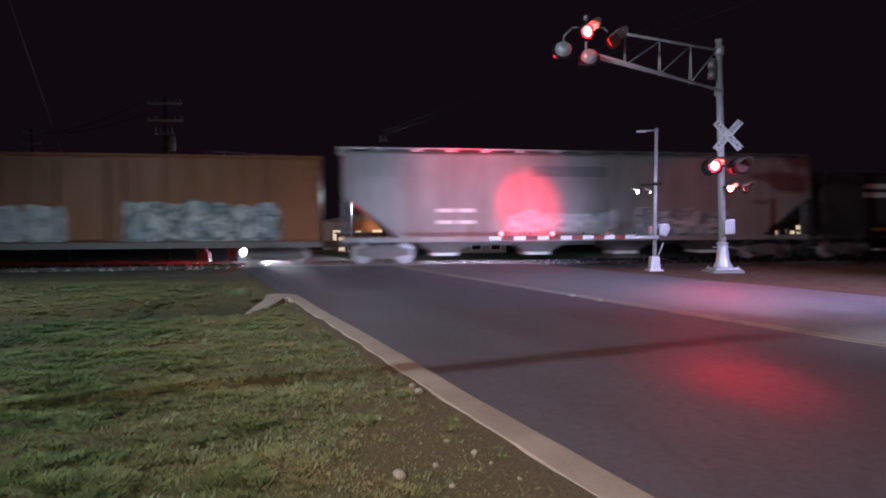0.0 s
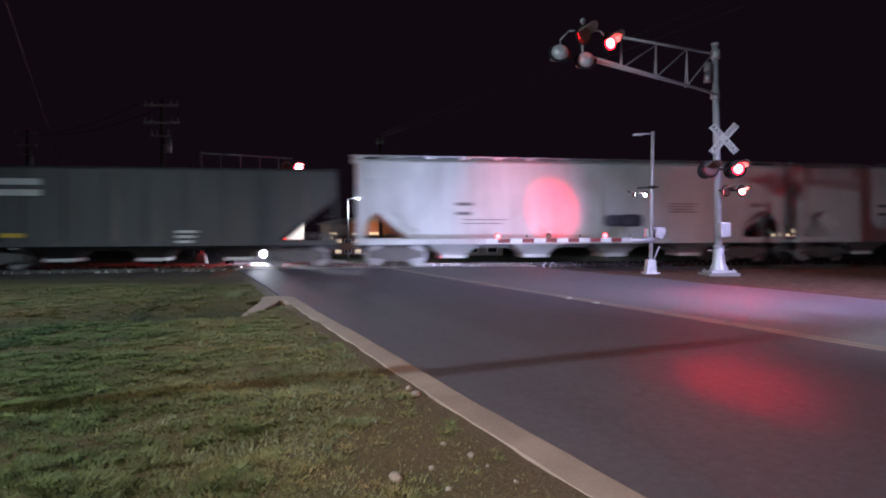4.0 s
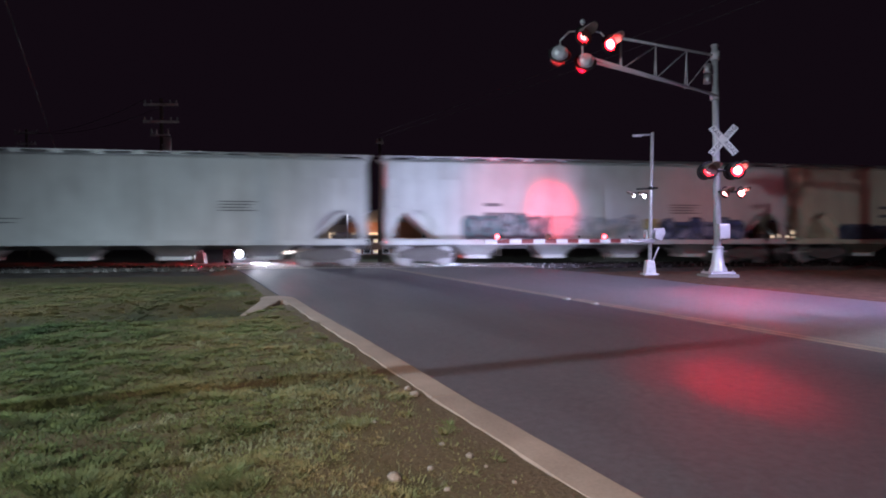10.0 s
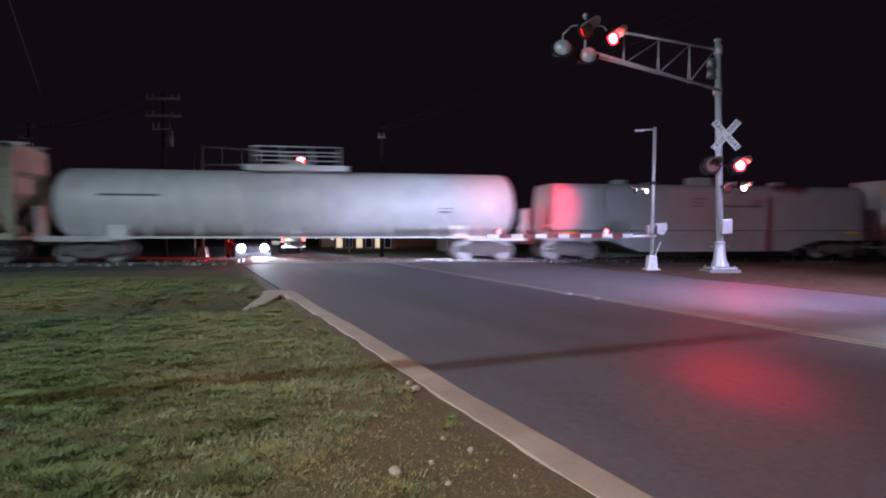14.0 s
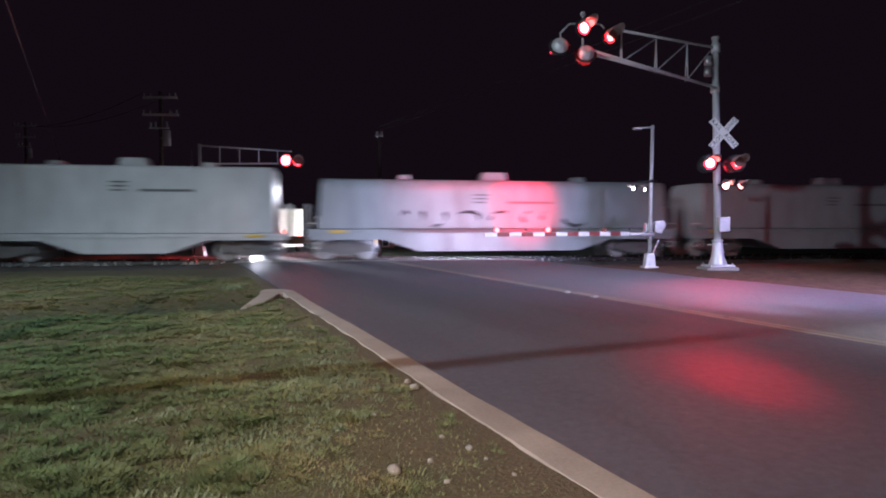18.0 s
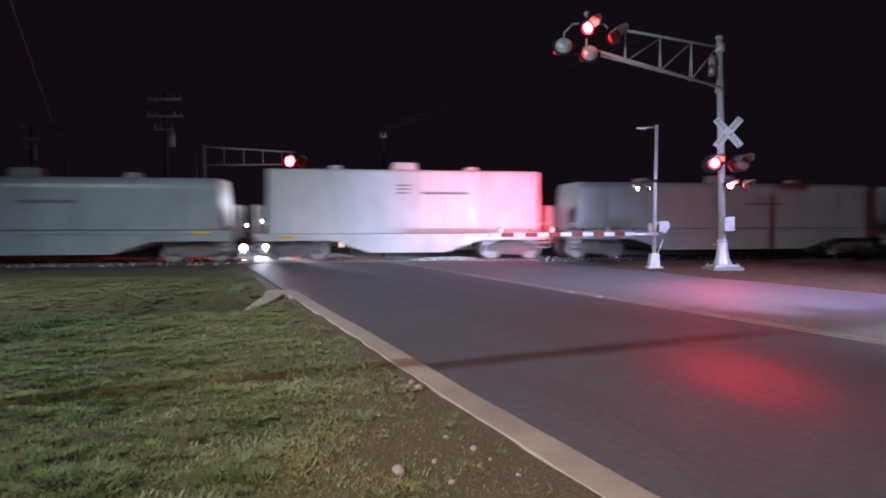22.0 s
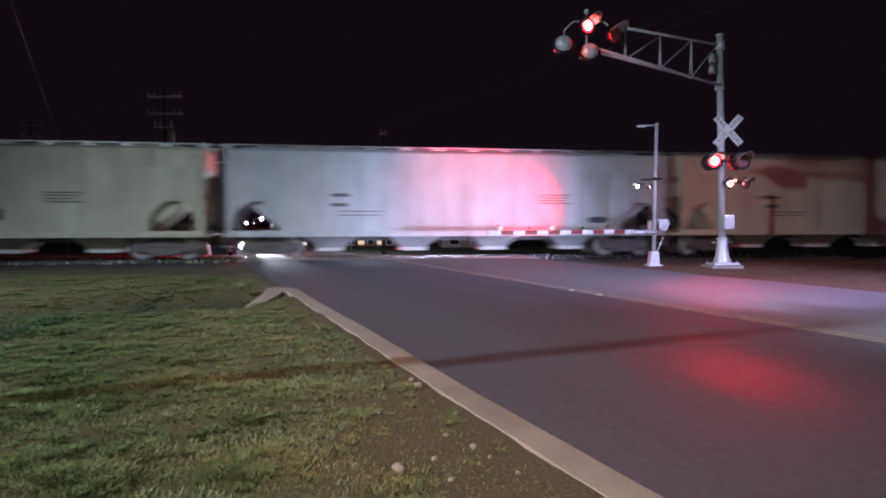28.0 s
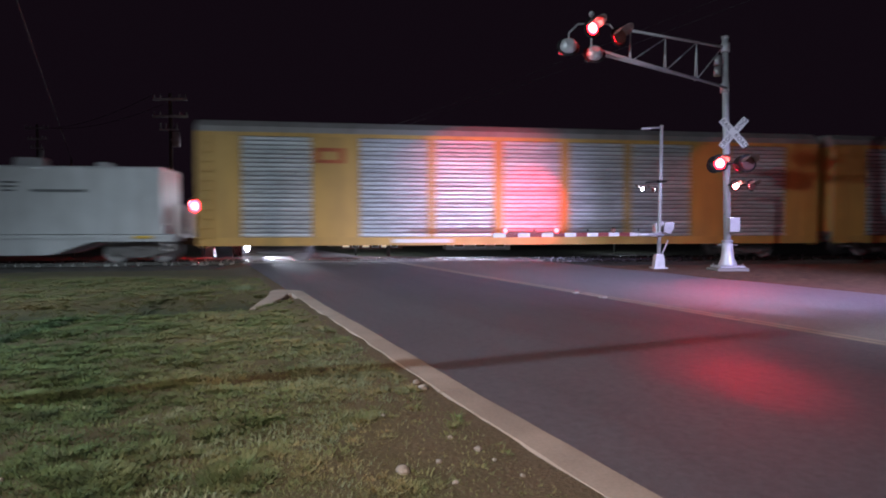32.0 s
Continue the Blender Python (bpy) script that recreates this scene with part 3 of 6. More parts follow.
def kerb_profile(bm, a, b, za, zb, wa=1.0, wb=1.0):
    """A length of kerb from a to b (n, d), both at its road side, with its top at za and zb; worn, so its edges waver."""
    a, b = (Vector((p[0] + kerb_shift(p[1]), p[1], 0)) * LOW for p in (a, b))
    side = Vector((0, 0, 1)).cross((b - a).normalized())
    prof = [(0.0, -0.25), (0.0, -0.06), (0.012, -0.02), (0.04, -0.002), (0.10, 0.0), (0.22, 0.001), (0.308, -0.002), (0.322, -0.02), (0.325, -0.25)]
    k = max(1, round((b - a).length / 0.12))
    rings = []
    for i in range(k + 1):
        t = i / k
        p = a.lerp(b, t)
        w = wa + (wb - wa) * t
        z = za + (zb - za) * t + 0.005 * noise.noise(Vector((p.y * 1.3, 4, p.x)))
        front, back = 0.010 * noise.noise(Vector((p.y * 2.1, 1, p.x))), 0.013 * noise.noise(Vector((p.y * 4.3, 9, p.x)))
        rings.append([bm.verts.new(p + side * (q * w + front + (back - front) * q / 0.325) + Vector((0, 0, z + h))) for q, h in prof])
    for r0, r1 in zip(rings, rings[1:]):
        for i in range(len(prof)):
            j = (i + 1) % len(prof)
            bm.faces.new((r0[i], r0[j], r1[j], r1[i]))
    bm.faces.new(rings[0])
    bm.faces.new(rings[-1][::-1])


d = -13.0
while d < 13.4:
    bm = B()
    e = min(d + 3.0, 13.55)
    kerb_profile(bm, (2.67 + 0.015 * math.sin(d), d + 0.003), (2.67 + 0.015 * math.sin(d + 3), e - 0.003), 0.075, 0.075)
    part("kerb_stone", bm, M["kerb"], kerb)
    d += 3.0
bend = [(1.90, 13.56, 0.073, 1.30), (1.72, 12.9, 0.072, 1.22), (1.50, 12.1, 0.068, 0.95), (1.30, 11.3, 0.058, 0.30)]
for (a, b2) in zip(bend, bend[1:]):
    bm = B()
    kerb_profile(bm, a[:2], b2[:2], a[2], b2[2], a[3], b2[3])
    part("kerb_stone", bm, M["kerb"], kerb)
bm = B()
nose = [(2.67, 13.55), (2.64, 13.95), (2.50, 14.20), (2.28, 14.36), (2.08, 14.30), (1.97, 13.98), (1.90, 13.57), (2.13, 13.50), (2.36, 13.48)]
loops = [[bm.verts.new(((n + kerb_shift(d)) * LOW, d * LOW, z)) for n, d in nose] for z in (-0.12, 0.075)]
bm.faces.new(loops[1])
bm.faces.new(loops[0][::-1])
for i in range(len(nose)):
    j = (i + 1) % len(nose)
    bm.faces.new((loops[0][i], loops[0][j], loops[1][j], loops[1][i]))
part("kerb_end", soften(bm, 0.025), M["kerb"], kerb)

# track: ballast, ties, rails and the crossing's panels
track_ob = thing("railway_track", pose(*track(0), 0, 0, TH), "single railway track with polished rails on dark ballast", "track", kind="structure")
bm = B()
prism_x(bm, [(-3.4, -0.45), (-1.9, -0.13), (1.9, -0.13), (3.4, -0.45)], -160, 200)
part("ballast", bm, M["gravel"], track_ob)
for off in (-0.753, 0.753):
    bm = B()
    prof = [(-0.075, -0.12), (0.075, -0.12), (0.075, -0.105), (0.012, -0.08), (0.012, 0.0), (0.036, 0.012), (0.036, 0.036), (0.026, 0.04), (-0.026, 0.04), (-0.036, 0.036), (-0.036, 0.012), (-0.012, 0.0), (-0.012, -0.08), (-0.075, -0.105)]
    prism_x(bm, [(y + off, z) for y, z in prof], -160, 200)
    part("rail", bm, M["rail"], track_ob, "polished steel rail")
bm = B()
bx(bm, -0.11, 0.11, -1.3, 1.3, -0.26, -0.112)
tie = mesh_of("tie", soften(bm, 0.01, 1), M["tie"])
for i in range(-40, 60):
    s = i * 0.52
    if not -8.5 < s < 4.3:
        share("tie", tie, track_ob, pose(s, 0, 0, 0, 0, random.uniform(-1, 1)))
bm = B()
for y0, y1 in ((-1.75, -0.82), (-0.66, 0.66), (0.82, 1.75)):
    for k in range(6):
        a = -8.4 + k * 2.1
        bx(bm, a + 0.008, a + 2.092, y0, y1, -0.14, 0.026)
part("crossing_panel", soften(bm, 0.012, 1), M["concrete"], track_ob, "grey concrete crossing panels between the rails")

# grass on the verge: a short carpet and many tufts
gv, gf = [], []


def blade(x, y, z, h, w, a, lean):
    b0 = len(gv)
    gv.extend(((x - w * math.sin(a), y + w * math.cos(a), z), (x + w * math.sin(a), y - w * math.cos(a), z),
               (x + lean * math.cos(a), y + lean * math.sin(a), z + h)))
    gf.append((b0, b0 + 1, b0 + 2))


def grass_chance(x, y):
    """How thick the grass stands: thin on the bare strip by the kerb."""
    n = RN.x * x + RN.y * y - kerb_shift(RU.x * x + RU.y * y)
    if n > 2.26 or y > 19.2:
        return -0.12
    bare = min(max((n - 0.5 - 0.8 * noise.noise(Vector((x * 0.9, y * 0.9, 8)))) / 1.3, 0), 1)
    if y > 5.5:
        bare *= 0.55
    return (0.4 if ground_z(x, y) < -0.13 else 1) * (1 - 0.92 * bare) * (0.72 + 0.6 * noise.noise(Vector((x * 0.8, y * 0.8, 1.5))) + 0.45 * noise.noise(Vector((x * 2.6, y * 2.6, 4))))


rnd = random.Random(4)
count = 0
while count < 150000:
    y = 2.2 + 17.0 * rnd.random() ** 1.5
    x = rnd.uniform(-0.78 * y - 0.6, 2.6)
    if rnd.random() > grass_chance(x, y) + 0.12:
        continue
    h = rnd.uniform(0.008, 0.022)
    blade(x, y, ground_z(x, y) - 0.003, h, rnd.uniform(0.002, 0.0045) * (1 + y * 0.12), rnd.uniform(0, math.tau), rnd.uniform(0.4, 1.8) * h)
    count += 1
count = 0
while count < 12000:
    y = 2.3 + 16.0 * rnd.random() ** 1.45
    x = rnd.uniform(-0.78 * y - 0.6, 2.4)
    k = grass_chance(x, y)
    clump = noise.noise(Vector((x * 2.2, y * 1.7, 12))) + 0.7 * noise.noise(Vector((x * 5.5, y * 4.5, 6)))
    if rnd.random() > k * 1.2 * min(1, max(0.12, 0.45 + 1.1 * clump)):
        continue
    count += 1
    r = rnd.uniform(0.03, 0.085) * (1 + y * 0.03)
    z = ground_z(x, y) - 0.004
    tall = rnd.uniform(0.7, 1.3) * (1 + 0.8 * max(0, k - 0.7)) * (1 + 1.6 * max(0, clump))
    for i in range(34):
        a, q = rnd.uniform(0, math.tau), r * math.sqrt(rnd.random())
        h = rnd.uniform(0.010, 0.030) * tall * (1.15 - 0.5 * q / r)
        blade(x + q * math.cos(a), y + q * math.sin(a), z, h, rnd.uniform(0.0022, 0.0046) * (1 + y * 0.11), a + rnd.gauss(0, 0.7), rnd.uniform(0.8, 2.2) * h)
# the same carpet, thinner, over the rest of the verge
count = 0
while count < 60000:
    x, y = rnd.uniform(-16.0, 2.6), rnd.uniform(-8.0, 19.0)
    if (x > -0.78 * y - 0.6 and y > 2.2) or rnd.random() > grass_chance(x, y) + 0.12:
        continue
    h = rnd.uniform(0.012, 0.034)
    blade(x, y, ground_z(x, y) - 0.003, h, rnd.uniform(0.003, 0.006), rnd.uniform(0, math.tau), rnd.uniform(0.4, 1.8) * h)
    count += 1
count = 0
while count < 3200:
    x, y = rnd.uniform(-16.0, 2.4), rnd.uniform(-8.0, 14.0)
    if (x > -0.78 * y - 0.6 and y > 2.2) or rnd.random() > grass_chance(x, y):
        continue
    count += 1
    r, z = rnd.uniform(0.05, 0.14), ground_z(x, y) - 0.004
    for i in range(24):
        a, q = rnd.uniform(0, math.tau), r * math.sqrt(rnd.random())
        h = rnd.uniform(0.012, 0.040)
        blade(x + q * math.cos(a), y + q * math.sin(a), z, h, rnd.uniform(0.004, 0.008), a + rnd.gauss(0, 0.7), rnd.uniform(0.8, 2.2) * h)
me = bpy.data.meshes.new("grass")
me.from_pydata(gv, [], gf)
me.materials.append(M["blade"])
tagged(new("grass", me), "short dry lawn grass with green tufts", "grass", kind="stuff")

# weeds, pale clumps by the kerb
gv, gf = [], []
rnd = random.Random(9)
for i in range(260):
    d = rnd.triangular(4.6, 9.6, 6.4)
    n = rnd.gauss(1.75, 0.28)
    p = road_at(min(n, 2.15) + kerb_shift(d), d)
    for j in range(14):
        x, y = p.x + rnd.gauss(0, 0.05), p.y + rnd.gauss(0, 0.05)
        h = rnd.uniform(0.012, 0.05)
        blade(x, y, ground_z(x, y), h, rnd.uniform(0.003, 0.006), rnd.uniform(0, math.tau), h * rnd.uniform(0.8, 2.2))
for i in range(240):
    y = rnd.uniform(3.0, 7.0)
    p = road_at(rnd.uniform(-0.4, 1.9) + kerb_shift(y), y)
    for j in range(3):
        h = rnd.uniform(0.02, 0.05)
        blade(p.x + rnd.gauss(0, 0.03), p.y + rnd.gauss(0, 0.03), ground_z(p.x, p.y), h, rnd.uniform(0.0015, 0.003), rnd.uniform(0, math.tau), h * rnd.uniform(0.8, 2.0))
for i in range(12):
    x, y = rnd.uniform(-5.2, -4.7), rnd.uniform(15.0, 15.6)
    for j in range(20):
        h = rnd.uniform(0.04, 0.14)
        q, w = x + rnd.gauss(0, 0.1), y + rnd.gauss(0, 0.1)
        blade(q, w, ground_z(q, w), h, rnd.uniform(0.005, 0.01), rnd.uniform(0, math.tau), h * rnd.uniform(0.4, 1.4))
# broad-leaved tufts that stand out of the lawn
count = 0
while count < 650:
    y = 2.5 + 8.0 * rnd.random() ** 1.25
    x = rnd.uniform(-0.75 * y - 0.4, 2.0)
    if grass_chance(x, y) < 0.2 or noise.noise(Vector((x * 1.6, y * 1.4, 31))) + 0.25 * noise.noise(Vector((x * 6, y * 6, 2))) + 0.10 * (x + 1) < 0.05:
        continue
    count += 1
    k = rnd.uniform(0.6, 1.25)
    for j in range(rnd.randint(9, 18)):
        h = rnd.uniform(0.012, 0.042) * k
        q, w = x + rnd.gauss(0, 0.03), y + rnd.gauss(0, 0.03)
        blade(q, w, ground_z(q, w), h, rnd.uniform(0.003, 0.0065) * k * (1 + 0.05 * y), rnd.uniform(0, math.tau), h * rnd.uniform(0.7, 2.0))
me = bpy.data.meshes.new("weeds")
me.from_pydata(gv, [], gf)
me.materials.append(surface("pale_weed", (0.17, 0.205, 0.12), 0.75, scale=3, var=0.5, fine=25, relief=0))
tagged(new("weeds", me), "pale weeds along the kerb", "weeds", kind="stuff")

# stones in the bare soil
for i, (x, y, r) in enumerate([(-0.266, 3.77, 0.045), (0.206, 4.12, 0.027), (-0.22, 5.68, 0.042), (-0.29, 5.88, 0.034), (0.02, 4.35, 0.02), (-0.05, 3.95, 0.022),
                               (0.05, 3.6, 0.018), (0.45, 3.7, 0.016), (-1.35, 3.35, 0.022), (-0.5, 4.9, 0.016), (-2.6, 3.6, 0.025), (0.3, 3.95, 0.014)]):
    bm = B()
    bmesh.ops.create_icosphere(bm, subdivisions=2, radius=r)
    for v in bm.verts:
        v.co *= 1 + 0.35 * noise.noise(v.co * (1.1 / r) + Vector((i * 3, 0, 0)))
        v.co.z *= 0.72
    st = part("stone", bm, M["stone"], at=pose(x, y, ground_z(x, y) + r * 0.35, 0, 0, i * 50))
    tagged(st, "pale broken stone lying in bare soil", "stone", "stones by the kerb")

# ---------------------------------------------------------------- crossing signals
VANES = []                                 # (vane, hinge pose, side)


def flasher(parent, at, side, lens="lens_red", size=1.0, target=True, shade="black", lit=True):
    """A lamp head that faces its own -y; an added vane swings aside on a hinge while the lamp is to look lit."""
    r = 0.195 * size
    bm = B()
    lathe(bm, [(r * 0.5, 0.22 * size), (r * 0.9, 0.16 * size), (r * 1.12, 0.10 * size), (r * 1.15, 0.02 * size), (r * 1.15, 0.0)], n=24)
    head = part("flasher", bm, M[shade], parent, "black crossing lamp head" if shade == "black" else "silver-backed crossing lamp head", at=at)
    if target:
        bm = B()
        lathe(bm, [(r * 1.1, 0.006), (0.30 * size, 0.006), (0.305 * size, 0.0), (0.30 * size, -0.006), (r * 1.1, -0.006)], n=32)
        part("target_plate", bm, M["black"], head, at=(0, 0.015, 0))
    bm = B()
    n = 20
    ring = []
    long = 0.58 * size
    for y in (0.0, 0.5, 1.0):
        row = []
        for rr in (r * 1.10, r * 1.16):
            row.append([bm.verts.new((rr * math.cos(t), -long * y * (0.45 + 0.55 * math.sin(t)), rr * math.sin(t) + 0.03 * size * y)) for t in (radians(8 + 164 * i / n) for i in range(n + 1))])
        ring.append(row)
    for i in range(n):
        for q in (0, 1):
            for k in (0, 1):
                bm.faces.new((ring[k][q][i], ring[k][q][i + 1], ring[k + 1][q][i + 1], ring[k + 1][q][i])).smooth = True
        bm.faces.new((ring[2][0][i], ring[2][0][i + 1], ring[2][1][i + 1], ring[2][1][i]))
    part("visor", bm, M["visor"], head)
    bm = B()
    lathe(bm, [(r, 0.0), (r * 0.97, -0.012 * size), (r * 0.6, -0.022 * size), (0.004, -0.026 * size)], n=24)
    part("lens", bm, M[lens], head, "lit red lens" if "white" not in lens else "white lens", at=(0, -0.004, 0))
    # added vane: covers the lens, which never goes out, so the lamp blinks
    if side:
        bm = B()
        lathe(bm, [(r * 1.14, 0.004 * size), (r * 1.14, -0.004 * size)], n=24)
        for v in bm.verts:
            v.co.z -= r * 1.04
        hinge = pose(0, -0.047 * size, r * 1.04)
        vane = part("vane", bm, M["vane"], head, "dark shutter added to blink the lamp", at=hinge)
        VANES.append((vane, hinge, side))
    return head


def faces(at, direction, tilt=0.0):
    """A pose at a place for a lamp head that looks along a direction in plan (and down by tilt degrees)."""
    a = math.degrees(math.atan2(direction[1], direction[0])) + 90
    return pose(*at, 0, 0, a) @ pose(0, 0, 0, tilt, 0, 0)


# cantilever signal beside the road
MAST = Vector((9.62, 21.7, 0.0))
mast_pose = pose(*MAST, 0, -1.6, 0)
mast_inv = mast_pose.inverted()
mast = thing("crossing_signal", mast_pose, "tall silver crossing signal mast with lit red lamps", "crossing signal")


def on(p):
    return mast_inv @ Vector(p)


bm = B()
cyl(bm, (0, 0, 0.55), (0, 0, 7.85), 0.125, 0.105, 20)
cyl(bm, (0, 0, 7.85), (0, 0, 7.92), 0.135, 0.12, 20)
part("pole", bm, M["alu"], mast, "silver tubular pole")
bm = B()
lathe(bm, [(0.30, 0.15), (0.30, 0.22), (0.22, 0.40), (0.18, 0.72), (0.16, 0.95), (0.10, 0.96)], "z", 20)
part("base_casting", bm, M["alu"], mast)
bm = B()
bx(bm, -0.42, 0.42, -0.42, 0.42, 0.10, 0.16)
part("base_plate", soften(bm, 0.012), M["alu"], mast)
bm = B()
bx(bm, -0.55, 0.52, -0.5, 0.5, -0.4, 0.09)
part("footing", soften(bm, 0.05), M["concrete"], mast, "rough concrete footing")
for sx in (-0.35, 0.35):
    for sy in (-0.35, 0.35):
        bm = B()
        cyl(bm, (sx, sy, 0.15), (sx, sy, 0.23), 0.03, n=6)
        part("bolt", bm, M["galv"], mast)
bm = B()
cyl(bm, (0, 0, 0.96), (0, 0, 1.02), 0.19, n=20)
part("collar", bm, M["alu"], mast)
bm = B()
cyl(bm, (-0.34, 0, 0.86), (0.34, 0, 0.86), 0.025, n=10)
part("step_bar", bm, M["galv"], mast)
bm = B()
bx(bm, -0.04, 0.32, -0.3, -0.1, 1.30, 1.80)
part("junction_box", soften(bm, 0.03), M["alu"], mast, "silver junction box")
# arm of tubes, towards the road
HEAD_OF = MAST + Vector((-0.20, 0, 0))     # the leaning pole's upper end, in plan


def arm_low(s):
    return 6.16 + (6.88 - 6.16) * s / 5.4


for off in (-0.12, 0.16):
    bm = B()
    cyl(bm, on(HEAD_OF - RN * 0.05 + RU * off + Vector((0, 0, arm_low(0) + (0.0 if off < 0 else 0.14)))), on(HEAD_OF - RN * 5.4 + RU * off + Vector((0, 0, arm_low(5.4)))), 0.042, n=10)
    part("lower_chord", bm, M["alu"], mast)
bm = B()
cyl(bm, on(HEAD_OF + Vector((0, 0, 7.55))), on(HEAD_OF - RN * 4.05 + Vector((0, 0, 7.64))), 0.042, n=10)
part("upper_chord", bm, M["alu"], mast)
for s in (1.28, 2.60, 4.00):
    for off in (-0.12, 0.16):
        bm = B()
        cyl(bm, on(HEAD_OF - RN * s + Vector((0, 0, 7.54))), on(HEAD_OF - RN * (s - off * 0.6) + RU * off + Vector((0, 0, arm_low(s)))), 0.022, n=8)
        part("arm_post", bm, M["alu"], mast)
for s0, s1 in ((1.28, 0.15), (2.60, 1.33), (3.96, 2.65)):
    bm = B()
    cyl(bm, on(HEAD_OF - RN * s1 + Vector((0, 0, 7.52))), on(HEAD_OF - RN * s0 + Vector((0, 0, arm_low(s0)))), 0.016, n=8)
    part("arm_brace", bm, M["alu"], mast)
for z in (6.16, 7.52):
    bm = B()
    cyl(bm, on(HEAD_OF + Vector((0, 0, z - 0.13))), on(HEAD_OF + Vector((0, 0, z + 0.16))), 0.15, n=20)
    part("arm_clamp", bm, M["alu"], mast)
bell = B()
for z in (6.72, 7.08):
    cyl(bell, on(HEAD_OF + Vector((-0.30, -0.1, z - 0.15))), on(HEAD_OF + Vector((-0.30, -0.1, z + 0.15))), 0.13, 0.11, n=14)
cyl(bell, on(HEAD_OF + Vector((-0.30, -0.1, 6.9))), on(HEAD_OF + Vector((0, 0, 6.9))), 0.03, n=8)
part("bell", bell, M["galv"], mast, "silver crossing bell")
# lamps on the arm
ARM_END = MAST - RN * 5.55
bm = B()
TEE = ARM_END - RN * 0.16
cyl(bm, on(TEE + Vector((0, 0, 6.80))), on(TEE + Vector((0, 0, 7.86))), 0.035, n=8)
cyl(bm, on(TEE + Vector((0, 0, 7.66))), on(TEE - RN * 0.5 + Vector((0, 0, 7.56))), 0.024, n=8)
cyl(bm, on(TEE - RN * 0.5 + Vector((0, 0, 7.56))), on(TEE - RN * 0.80 + Vector((0, 0.05, 7.28))), 0.024, n=8)
cyl(bm, on(TEE - RN * 0.80 + Vector((0, 0.05, 7.28))), on(TEE - RN * 0.80 + Vector((0, 0.05, 6.95))), 0.024, n=8)
cyl(bm, on(TEE + Vector((0, 0, 7.66))), on(TEE + RN * 0.65 + Vector((0, 0, 7.70))), 0.024, n=8)
cyl(bm, on(TEE + RN * 0.65 + Vector((0, 0, 7.70))), on(TEE + RN * 0.98 + Vector((0, 0, 7.45))), 0.024, n=8)
part("lamp_bracket", bm, M["alu"], mast)
bm = B()
lathe(bm, [(0.02, 0.0), (0.075, 0.03), (0.085, 0.09), (0.06, 0.15), (0.01, 0.17)], "z", 12)
part("finial", bm, M["alu"], mast, at=on(TEE + Vector((0, 0, 7.84))))
FRONT = [ARM_END + RN * -0.16 + Vector((0, -0.12, 7.47)), ARM_END + RN * 0.83 + Vector((0, -0.12, 7.33))]
ROAD_AIM = Vector((3.2, 6.05, 0))
for p, side in zip(FRONT, "LR"):
    flasher(mast, mast_inv @ faces(p, -RU, 0), side, target=True)
BACK = [ARM_END - RN * 0.98 + Vector((0, 0.05, 6.86)), ARM_END + RN * -0.04 + Vector((0, 0.05, 6.74))]
BACK_AIM = [track(3.75, -1.55, 2.5), track(5.0, -1.55, 2.55)]
WASH_AIM = [track(1.8, -1.55, 3.4), track(3.6, -1.55, 2.9)]
for p, side, q in zip(BACK, "LR", BACK_AIM):
    flasher(mast, mast_inv @ faces(p, q - p, math.degrees(math.atan2(p.z - q.z, (q - p).to_2d().length))), side, size=1.12, target=True, shade="alu")
# lamps on the pole
POLE_LAMPS = [MAST + Vector((-0.44, -0.25, 3.62)), MAST + Vector((0.50, -0.25, 3.62))]
for p, side in zip(POLE_LAMPS, "LR"):
    flasher(mast, mast_inv @ faces(p, (0.02, -1), 0), side)
# and two added ones that face the track, only to redden the right-hand cars
ADDED_LAMPS = [MAST + Vector((-0.42, 0.16, 3.62)), MAST + Vector((0.50, 0.16, 3.62))]
TRACK_AIM = track(19.0, -1.55, 2.4)
for p, side in zip(ADDED_LAMPS, "LR"):
    flasher(mast, mast_inv @ faces(p, TRACK_AIM - p, 4), side)
bm = B()
cyl(bm, on(MAST + Vector((-0.5, -0.12, 3.62))), on(MAST + Vector((0.55, -0.12, 3.62))), 0.03, n=8)
part("lamp_bracket", bm, M["black"], mast)
bm = B()
cyl(bm, on(MAST + Vector((-0.1, -0.12, 2.9))), on(MAST + Vector((0.62, -0.12, 2.9))), 0.03, n=8)
part("lamp_bracket", bm, M["black"], mast)
SMALL = [MAST + Vector((0.12, -0.22, 2.88)), MAST + Vector((0.66, -0.22, 2.88))]
for p, side in zip(SMALL, "LR"):
    flasher(mast, mast_inv @ faces(p, (0.30, -0.95), 0), side, size=0.66)


def text_mesh(words, size, spread_by=1.0):
    cu = bpy.data.curves.new("words", "FONT")
    cu.body, cu.size, cu.extrude = words, size, 0.002
    cu.align_x, cu.align_y = "CENTER", "CENTER"
    cu.space_character = spread_by
    ob = bpy.data.objects.new("words", cu)
    scene.collection.objects.link(ob)
    me = bpy.data.meshes.new_from_object(ob)
    bpy.data.objects.remove(ob)
    return me


